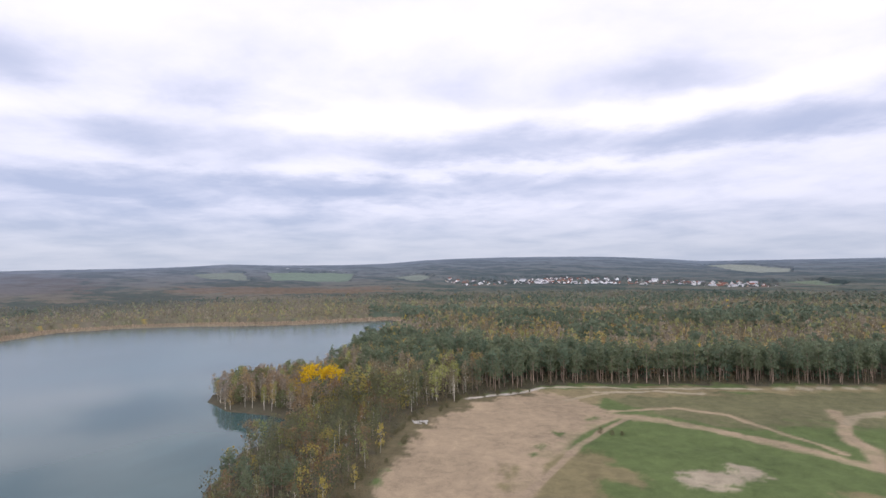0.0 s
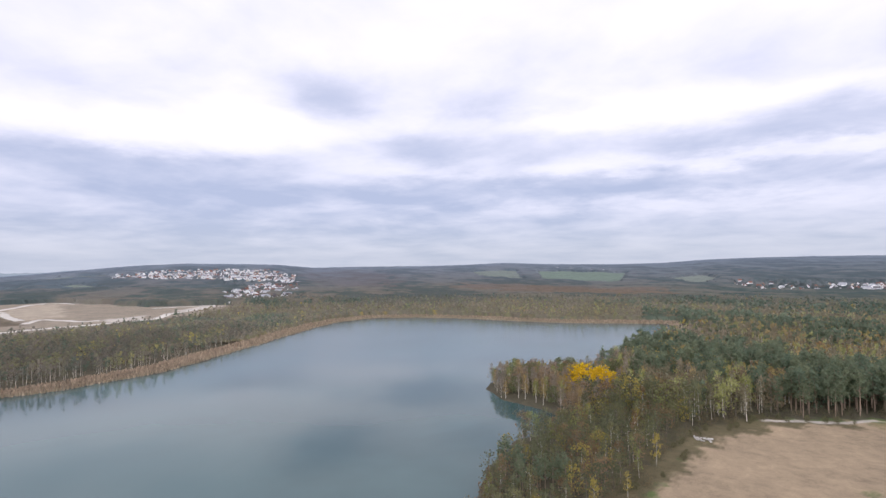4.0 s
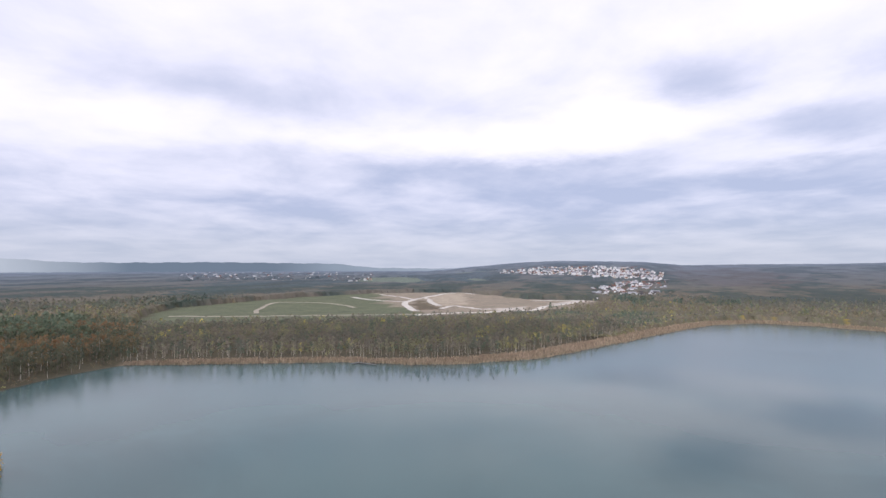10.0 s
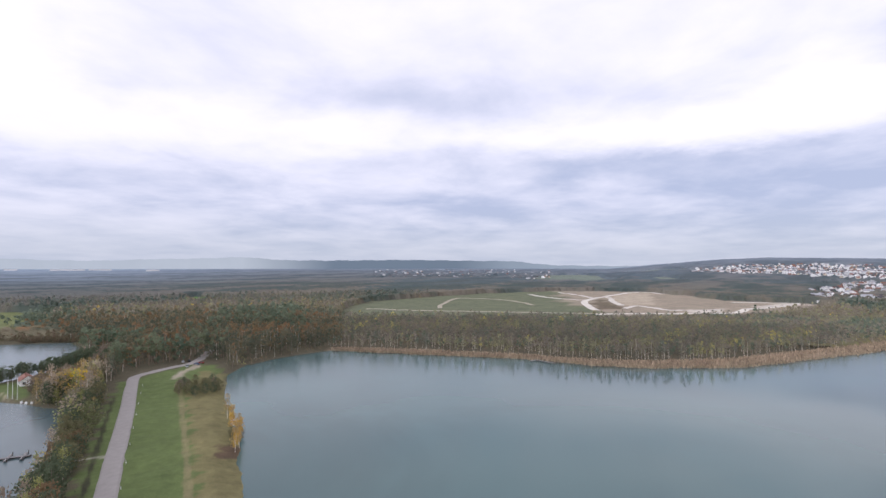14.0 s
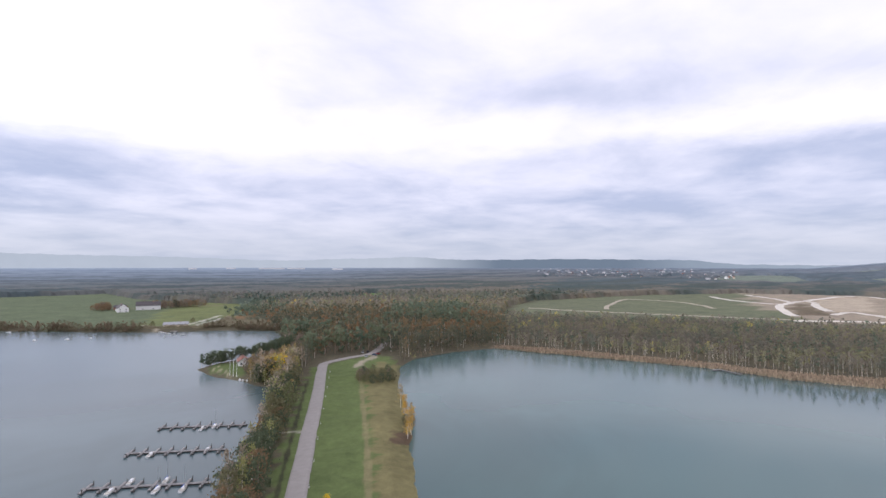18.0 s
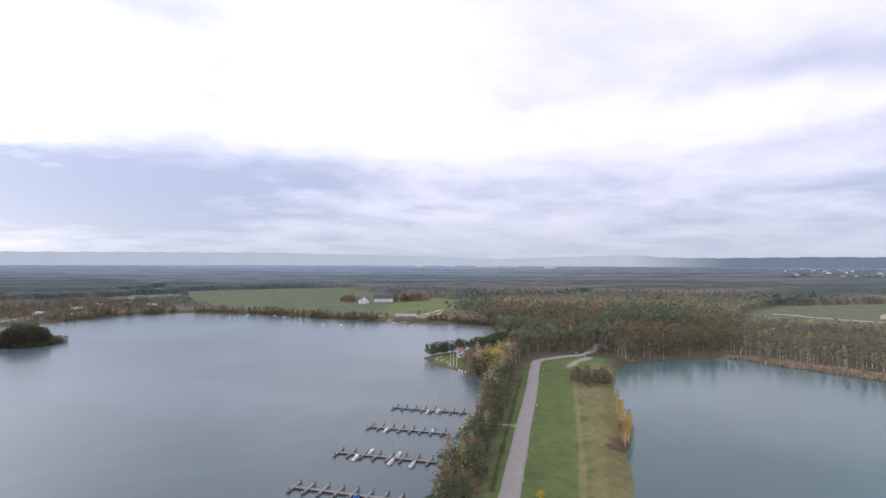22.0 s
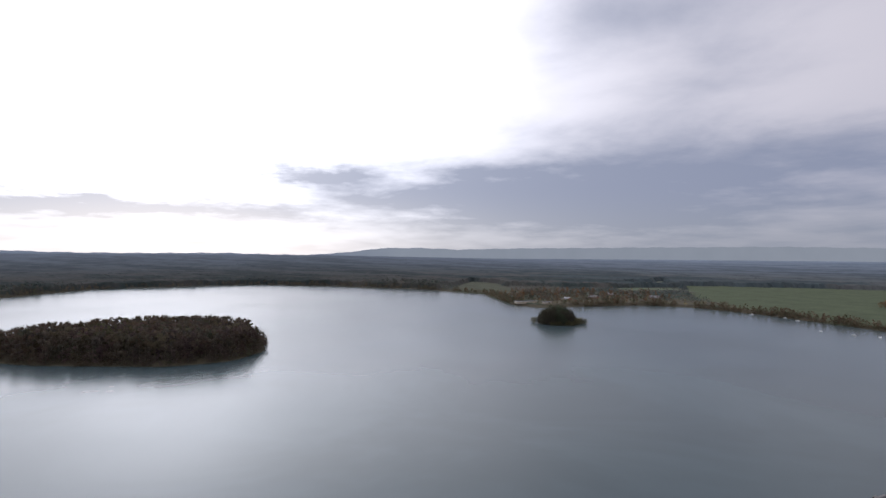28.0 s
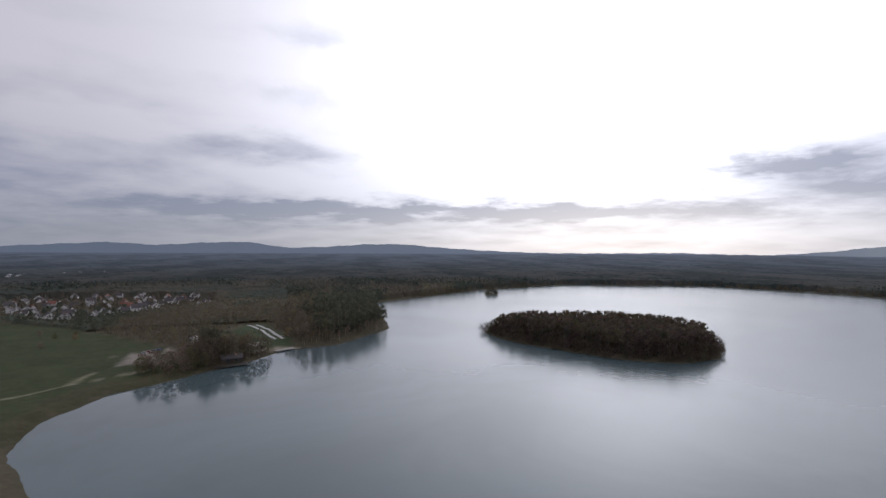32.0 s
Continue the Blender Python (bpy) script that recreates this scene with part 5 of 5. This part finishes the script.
def house(kind, x, y, turn, label, group, detail=2, name="house"):
    wall, roof, pane, chimney, door, spots, (w, d, ridge) = kind
    ob = thing(name, x, y, float(level(x, y)) - 0.3, turn, label, "house", group)
    for n_, me, at in [("wall", wall, (0, 0, 0, 0)), ("roof", roof, (0, 0, 0, 0))] + ([("chimney", chimney, (w * 0.12, d * 0.2, ridge - 1.2, 0))] if detail > 0 else []) + \
            ([("door", door, (0.0, -d / 2 - 0.03, 0.3, 0))] if detail > 1 else []) + ([("window", pane, p) for p in spots] if detail > 1 else [("window", pane, p) for p in spots[:2]] if detail > 0 else []):
        p = new(n_, me)
        p.parent = ob
        p.matrix_basis = pose(at[0], at[1], at[2], 0, 0, at[3])
    return ob


HOUSES = [(house_kind(9, 11, 4.6, 9.0, M_WHITE, M_RED, 2), "white house with a red tiled gable roof"), (house_kind(10, 13, 5.4, 10.0, M_WHITE, M_DARK, 4), "white house with a dark steep roof"),
          (house_kind(9, 10, 4.0, 8.2, M_CREAM, M_RED, 2), "cream house with a red tiled gable roof"), (house_kind(8, 10, 3.4, 7.6, M_WHITE, M_DARK, 2), "small white house with a dark roof"),
          (house_kind(12, 18, 7.6, 11.6, M_WHITE, M_GREYROOF, 4), "larger white block with a grey roof"), (house_kind(9, 12, 4.2, 8.8, M_BRICK, M_RED, 2), "brick house with a red tiled roof")]


def village(poly, count, seed, group, detail, weights, gap=17, size=1.0):
    rng = np.random.RandomState(seed)
    spots = spread(poly, gap, 6000, count, rng)
    picks = [(x, y, rng.choice(len(HOUSES), p=np.array(weights) / sum(weights)), math.degrees(math.atan2(y, x)) - 90 + rng.choice([0, 0, 90]) + rng.uniform(-22, 22)) for x, y in spots]
    if detail:
        for x, y, k, facing in picks:
            house(HOUSES[k][0], x, y, facing, HOUSES[k][1], group, detail).scale = (size, size, size)
        return
    # far off: one mesh for the whole quarter, with walls and roofs of their own
    mats = [M_WHITE, M_CREAM, M_BRICK, M_RED, M_DARK, M_GREYROOF]
    verts, faces, slots, base = [], [], [], 0
    for x, y, k, facing in picks:
        m = pose(x, y, float(level(x, y)) - 0.3, 0, 0, facing)
        for me in HOUSES[k][0][:2]:
            verts += [m @ v.co for v in me.vertices]
            for f in me.polygons:
                faces.append([base + i_ for i_ in f.vertices])
                slots.append(mats.index(me.materials[0]))
            base += len(me.vertices)
    me = bpy.data.meshes.new("distant_houses")
    me.from_pydata(verts, [], faces)
    for mt in mats:
        me.materials.append(mt)
    me.polygons.foreach_set("material_index", slots)
    me.update()
    tagged(new("distant_houses", me), "far-off " + group.replace("houses", "white and red-roofed houses"), "houses", kind="stuff")


village([(-20, 2200), (20, 1900), (60, 1660), (140, 1640), (180, 1900), (60, 2150)], 22, 31, "houses of the eastern village", 1, (3, 3, 1, 3, 2, 1))
village([(180, 1620), (275, 1590), (480, 1560), (560, 1800), (500, 2080), (390, 2160), (300, 1760)], 48, 32, "houses of the eastern village", 1, (3, 4, 1, 3, 2, 0.5), 20)
village([(480, 1560), (650, 1425), (730, 1200), (800, 1270), (930, 1560), (830, 1700), (620, 1700)], 78, 33, "houses of the eastern village", 1, (3, 2, 2, 3, 1.4, 2), 18)
village([(-1187, 1235), (-1143, 1020), (-1240, 990), (-1340, 1180), (-1500, 1330), (-1620, 1500), (-1560, 1650)], 54, 34, "houses of the town on the hill", 1, (3, 2, 2, 2, 2, 1), 19)
village([(-1868, 1500), (-2280, 1300), (-2630, 1500), (-2710, 1720), (-2580, 2060), (-2410, 2300), (-1900, 1980), (-1640, 1690)], 640, 35, "houses of the town on the hill", 0, (4, 2, 3, 2, 4, 1), 15)
village([(-1187, 1235), (-1143, 1020), (-1240, 990), (-1340, 1180), (-1500, 1330), (-1620, 1500), (-1560, 1650)], 90, 44, "houses below the hill", 0, (4, 2, 2, 2, 2, 1), 15)
# more cream and brick walls here, to mute contrast in place of haze
village(TOWN_FAR, 400, 36, "houses of the far town", 0, (2, 3, 2, 3, 2, 3), 40)
village(LOW_TOWN, 46, 46, "houses of the town on the hill", 1, (2, 4, 1, 3, 3, 0.5), 17)
village([(60, 1680), (275, 1610), (480, 1580), (650, 1440), (730, 1220), (930, 1560), (830, 1720), (560, 1950), (300, 2100), (150, 1850)], 130, 45, "houses of the eastern village", 0, (3, 3, 2, 3, 1.5, 1), 16)
village([(640, -104), (604, -126), (612, -160), (650, -270), (672, -311), (778, -360), (862, -285), (900, -180), (840, -130)], 84, 37, "houses of the southern village", 2, (1, 4, 1, 5, 0.3, 1), 12.5, 0.8)
village([(1500, -180), (1690, -250), (1760, -560), (1700, -600), (1540, -420)], 60, 38, "houses beyond the southern village", 0, (2, 2, 1, 2, 3, 1), 30)
village([(-1021, 3380), (-516, 2960), (-480, 3040), (-980, 3460)], 26, 39, "houses on the northern hill", 0, (2, 2, 0, 2, 5, 0), 30)


# ---- moorings on the big lake ----
def pier(x0, y0, x1, y1, fingers, label):
    """A floating walkway with cross fingers and piles."""
    length, turn = math.hypot(x1 - x0, y1 - y0), math.degrees(math.atan2(y1 - y0, x1 - x0))
    ob = thing("pier", x0, y0, 0.0, turn, label, "pier", "boat piers")
    bm = bmesh.new()
    for k in range(int(length / 0.55)):
        block(bm, 0.5, 1.5, 0.09, (0.28 + k * 0.55, 0, 0.46))
    part("deck", bm, M_PLANK, ob, "weathered grey plank deck")
    bm = bmesh.new()
    for s in (-0.6, 0.6):
        block(bm, length, 0.16, 0.28, (length / 2, s, 0.16))
    part("beam", bm, M_PILE, ob)
    finger = None
    for k in range(fingers):
        x = 1.2 + k * (length - 3.5) / (fingers - 1)
        if finger is None:
            bm = bmesh.new()
            for q in range(13):
                block(bm, 0.85, 0.54, 0.10, (0, -3.66 + q * 0.6, 0.50))
            for s in (-0.36, 0.36):
                block(bm, 0.12, 7.5, 0.34, (s, 0, 0.12))
            finger = mesh_of("finger", bm, M_PLANK)
            bm = bmesh.new()
            rod(bm, (0, 0, -2.0), (0, 0, 1.5), 0.13, 0.12)
            pile = mesh_of("pile", bm, M_PILE)
        f = new("finger", finger)
        f.parent = ob
        f.matrix_basis = pose(x, 0, 0.03)
        for end in (-3.6, 3.6):
            p = new("mooring_post", pile)
            p.parent = f
            p.matrix_basis = pose(0.55, end, 0)
    return ob


for x0, y0, x1, y1, nf in ((-195.5, -168, -208, -134, 8), (-166.5, -157, -179, -124, 8), (-137.5, -145.5, -151, -110, 8), (-108.5, -134.5, -121.5, -99, 8)):
    pier(x0, y0, x1, y1, nf, "grey plank boat pier with cross fingers on dark piles")


def boat(x, y, turn, length, mast, cover, label):
    ob = thing("sailing_boat" if mast else "motor_boat", x, y, 0.0, turn, label, "boat", "moored boats")
    bm, rings = bmesh.new(), []
    for k in range(9):
        t = k / 8
        half = length * 0.165 * (1 - max(0, (t - 0.35) / 0.65) ** 2.2) * (0.82 + 0.18 * min(1, t / 0.3)) + 0.01
        x_, rise = (t - 0.5) * length, 0.55 + 0.25 * t * t
        rings.append([bm.verts.new((x_, s * half * w, z)) for s, w, z in ((-1, 1, rise), (-1, 0.85, 0.1), (1, 0.15, -0.25), (1, 0.85, 0.1), (1, 1, rise))])
    for a, b in zip(rings, rings[1:]):
        for i in range(4):
            bm.faces.new((a[i], b[i], b[i + 1], a[i + 1]))
    bm.faces.new(rings[0])
    bm.faces.new(rings[-1][::-1])
    part("hull", bm, M_HULL, ob, "glossy white hull")
    bm = bmesh.new()
    prev = None
    for k in range(9):
        t = k / 8
        half = length * 0.155 * (1 - max(0, (t - 0.35) / 0.65) ** 2.2) * (0.82 + 0.18 * min(1, t / 0.3)) + 0.01
        row = [bm.verts.new(((t - 0.5) * length, s * half, 0.5 + 0.25 * t * t)) for s in (-1, 1)]
        if prev:
            bm.faces.new((prev[0], row[0], row[1], prev[1]))
        prev = row
    part("deck", bm, M_BLUE if cover else M_STONE, ob, "blue tarpaulin cover" if cover else "pale deck")
    bm = bmesh.new()
    block(bm, length * 0.36, length * 0.2, 0.55, (length * 0.06, 0, 0.55), 0, 0.08, 0.75)
    part("cabin", bm, M_BLUE if cover else M_HULL, ob)
    if mast:
        bm = bmesh.new()
        rod(bm, (length * 0.12, 0, 0.6), (length * 0.12, 0, mast), 0.07, 0.045)
        part("mast", bm, M_STEEL, ob, "slender aluminium mast")
        bm = bmesh.new()
        rod(bm, (length * 0.12, 0, 1.5), (-length * 0.36, 0, 1.45), 0.09, 0.09)
        part("boom", bm, M_BLUE, ob, "boom with a furled sail")
    return ob


for x, y, size, mast, cover in ((-199.5, -149.8, 4.6, 0, 0), (-203.5, -146.8, 5.0, 7.5, 0), (-167.8, -147.4, 5.2, 0, 0), (-138.2, -135.6, 5.2, 0, 0), (-145.8, -135.2, 4.8, 0, 0), (-142.6, -122.8, 5.4, 7.0, 0),
                                (-149.4, -125.0, 5.0, 8.6, 0), (-145.2, -115.4, 5.4, 7.2, 0), (-114.6, -112.4, 4.8, 0, 1), (-177.0, -130.6, 4.4, 0, 0)):
    boat(x, y, 198, size, mast, cover, "white sailing boat moored at a pier finger" if mast else "small boat under a blue cover at the pier" if cover else "small white boat moored at a pier finger")
for x, y, a in ((-287.2, -190.5, 30), (-286.0, -187.5, 36), (-285.6, -184.6, 40)):
    boat(x, y, a, 4.6, 0, 0, "small white dinghy drawn to the grassy spit")

for x, y, a in ((-463, -394, 140), (-460, -386, 120), (-457, -377, 150), (-456, -366, 130), (-467, -401, 100)):
    boat(x, y, a, 5.0, 0, 0, "small white boat moored below the clubhouse")

for x, y, a in ((-415, -432, 60), (-404, -447, 80), (-438, -372, 30), (-392, -470, 70), (-430, -548, 95), (-436, -575, 88), (-420, -610, 100)):
    boat(x, y, a, 5.5, 0, 0, "small white boat lying off the far shore")

# jetty in the reeds of the quarry lake
jetty = thing("jetty", -380, 105, 0.0, 32, "grey wooden bathing jetty in the reeds", "jetty")
bm = bmesh.new()
block(bm, 0.55, 2.2, 0.12)
board = mesh_of("plank", bm, M_PLANK)
for place, facing in [((-9 + k * 0.6, 0, 0.5), 0) for k in range(30)] + [((-8, -1.45 - k * 0.6, 0.5), 90) for k in range(9)]:
    plank = new("plank", board)
    plank.parent = jetty
    plank.matrix_basis = pose(*place, 0, 0, facing)
for k in range(7):
    bm = bmesh.new()
    rod(bm, (-9 + k * 3, -1.0, -2), (-9 + k * 3, -1.0, 1.2), 0.14, 0.13)
    part("support_post", bm, M_PILE, jetty)
bm = bmesh.new()
rod(bm, (-9, 1.0, 1.45), (9, 1.0, 1.45), 0.05, 0.05)
for k in range(10):
    rod(bm, (-9 + k * 2, 1.0, 0.5), (-9 + k * 2, 1.0, 1.45), 0.05, 0.05)
part("handrail", bm, M_PILE, jetty)

# ---- buildings by the water ----
def hall(name, x, y, turn, w, d, eave, ridge, wall_mat, roof_mat, windows, label, category):
    k = house_kind(w, d, eave, ridge, wall_mat, roof_mat, windows)
    ob = house(k, x, y, turn, label, "", 2, name)
    ob["category"] = category
    return ob


hall("barn", -676, -602, 40, 14, 32, 6.5, 12, M_WHITE, M_DARK, 4, "long white farm barn with a dark roof", "barn")
hall("farmhouse", -636, -610, -40, 14, 20, 6.0, 12.0, M_WHITE, M_DARK, 4, "white farmhouse with bright gable beside the fields", "house")
hall("shed", -664, -640, 30, 10, 16, 4.0, 7, M_BRICK, M_DARK, 2, "low brick shed beside the farm", "shed")
hall("clubhouse", -499, -409, 35, 11, 24, 3.4, 5.6, M_CREAM, M_GREYROOF, 4, "low clubhouse with a grey roof on the shore", "house")
hall("boathouse", -322, -211, -50, 7, 10, 3.2, 5.8, M_WHITE, M_RED, 2, "small white house among the pines of the spit", "house")
hall("kiosk", 401, -172, 60, 7, 14, 3.0, 4.6, M_WHITE, M_GREYROOF, 2, "low white kiosk behind the bathing shore", "kiosk")
for x, y, a in ((-300, -812, 20), (-352, -868, 75), (-246, -776, 10), (-392, -800, 40)):
    hall("guest_house", x, y, a, 9, 15, 3.2, 5.8, M_BRICK, M_GREYROOF, 2, "low brick guest house with a grey roof among bare trees", "house")
for turn_, far_, long_ in ((120.6, 3850, 170), (118.2, 3950, 120), (124.5, 4000, 60), (114.0, 3700, 70), (128.0, 3900, 50)):
    hall("factory_hall", -far_ * math.sin(radians(turn_)), far_ * math.cos(radians(turn_)), turn_ + 90, 40, long_, 17, 19, M_WHITE, M_GREYROOF, 4, "long white factory hall far out on the plain", "factory")
hall("workshop", -890, 745, 60, 16, 34, 6, 8, M_WHITE, M_GREYROOF, 4, "long white workshop beside the quarry", "workshop")


def pavilion(x, y, turn, w, d, label):
    """A flat-roofed beach building with a pale edge and open front."""
    ob = thing("beach_pavilion", x, y, None, turn, label, "building")
    bm = bmesh.new()
    block(bm, w, d, 3.0)
    part("wall", bm, M_CREAM, ob)
    bm = bmesh.new()
    block(bm, w + 1.6, d + 1.6, 0.45, (0, 0, 3.0), 0, 0.06)
    part("roof", bm, M_HULL, ob, "flat roof with a white edge")
    bm = bmesh.new()
    block(bm, w + 0.2, d + 0.2, 0.1, (0, 0, 3.46))
    part("roof_felt", bm, M_DARK, ob)
    for k in range(5):
        bm = bmesh.new()
        block(bm, w / 7, 0.12, 1.5, ((k - 2) * w / 5.4, d / 2 + 0.03, 1.0))
        part("window", bm, M_PANE, ob)


pavilion(-174, -738, 193, 30, 9, "long flat-roofed beach pavilion with a white edge")
pavilion(-200, -724, 200, 12, 6, "small flat-roofed pavilion on the far beach")

# terrace and landing stages at the club
for x, y, a, w, d, mat, name, label in ((-482, -397, 35, 22, 7, M_STONE, "terrace", "pale stone terrace at the water's edge"), (-470, -386, 35, 14, 2.4, M_PLANK, "landing_stage", "grey landing stage of the club"),
                                        (313, -157, 78, 20, 8, M_PILE, "landing_stage", "dark timber landing stage at the bathing shore"), (336, -208, 96, 16, 5, M_STONE, "beach_terrace", "pale paved strip at the bathing shore"),
                                        (340, -190, 82, 16, 4, M_STONE, "beach_terrace", "pale paved strip at the bathing shore")):
    ob = thing(name, x, y, 0.3, a, label, name.replace("_", " "))
    bm = bmesh.new()
    for k in range(int(w)):
        block(bm, 0.94, d, 0.25, (k - w / 2 + 0.5, 0, 0.45))
    part("deck", bm, mat, ob)
    for k in range(6):
        bm = bmesh.new()
        rod(bm, ((k - 2.5) * w / 6, -d / 2 + 0.3, -2.3), ((k - 2.5) * w / 6, -d / 2 + 0.3, 0.5), 0.16, 0.15)
        part("support_post", bm, M_PILE, ob)
hall("boat_shed", 319, -160, 165, 7, 12, 2.6, 4.2, M_PILE, M_DARK, 2, "dark timber boat shed on the bathing shore", "shed")

# flagpoles on the spit
for x, y in ((-292.5, -198.5), (-291.5, -195.5), (-293.5, -201.5)):
    ob = thing("flagpole", x, y, None, 0, "tall white flagpole on the grassy spit", "flagpole", "flagpoles")
    bm = bmesh.new()
    rod(bm, (0, 0, 0), (0, 0, 10.5), 0.13, 0.08, 8)
    part("pole", bm, M_HULL, ob)
    bm = bmesh.new()
    bmesh.ops.create_uvsphere(bm, u_segments=8, v_segments=6, radius=0.16, matrix=Matrix.Translation((0, 0, 10.6)))
    part("finial", bm, M_STEEL, ob)
    bm = bmesh.new()
    block(bm, 0.8, 0.8, 0.25, (0, 0, -0.05), 0, 0.05)
    part("base", bm, M_STONE, ob)


# ---- cars ----
def car(x, y, turn, mat, label):
    ob = thing("car", x, y, None, turn, label, "car", "parked cars")
    z0 = 0.32
    bm = bmesh.new()
    block(bm, 4.3, 1.75, 0.6, (0, 0, z0), 0, 0.12)
    part("body", bm, mat, ob)
    bm = bmesh.new()
    block(bm, 2.5, 1.6, 0.58, (-0.2, 0, z0 + 0.58), 0, 0.08, 0.78)
    part("cabin", bm, M_PANE, ob, "dark glazed cabin")
    bm = bmesh.new()
    block(bm, 1.8, 1.2, 0.06, (-0.2, 0, z0 + 1.15))
    part("roof", bm, mat, ob)
    for sx in (-1.35, 1.35):
        for sy in (-0.82, 0.82):
            bm = bmesh.new()
            rod(bm, (sx, sy - 0.1, 0.33), (sx, sy + 0.1, 0.33), 0.33, 0.33, 12)
            w = part("wheel", bm, M_RUBBER, ob)
            bm = bmesh.new()
            rod(bm, (sx, sy - 0.12, 0.33), (sx, sy + 0.12, 0.33), 0.19, 0.19, 8)
            part("rim", bm, M_STEEL, w)


for k, (x, y, a) in enumerate(((-386, -150.5, 20), (-389, -147.5, 24), (-381, -136.5, 60), (-376, -137.5, 65), (-366, -140, 10), (386, -139, 30), (384, -135, 34), (388, -143, 28), (381, -131, 35))):
    car(x, y, a, M_CARS[k % 4], ("silver", "black", "dark red", "dark blue")[k % 4] + " car parked on the gravel")

# rubble heap at the edge of the sand
rng = np.random.RandomState(77)
heap = thing("rubble_heap", -11, 235, None, 0, "heap of pale broken stones on the sand", "stones")
for k in range(34):
    bm = bmesh.new()
    bmesh.ops.create_icosphere(bm, subdivisions=1, radius=1.0)
    for v in bm.verts:
        v.co *= rng.uniform(0.7, 1.2)
    size = rng.uniform(0.25, 0.7)
    d = rng.normal(0, 2.0, 2)
    bmesh.ops.transform(bm, verts=bm.verts, matrix=Matrix.Translation((d[0], d[1] * 0.7, size * 0.35 + 0.5 * math.exp(-(d[0] ** 2 + d[1] ** 2) / 5))) @ Matrix.Diagonal((size, size * 0.8, size * 0.7, 1)))
    part("stone", bm, M_STONE, heap)

# small marker posts along the road
for k in range(9):
    x, y = -150 - k * 20.5 + 0.0, -75.5 - k * 8.6
    ob = thing("marker_post", x, y, None, 0, "short white marker post beside the road", "post", "marker posts")
    bm = bmesh.new()
    block(bm, 0.18, 0.18, 1.0, (0, 0, 0), 0, 0.02, 0.85)
    part("shaft", bm, M_HULL, ob)
    bm = bmesh.new()
    block(bm, 0.19, 0.19, 0.14, (0, 0, 0.7))
    part("band", bm, M_RUBBER, ob)
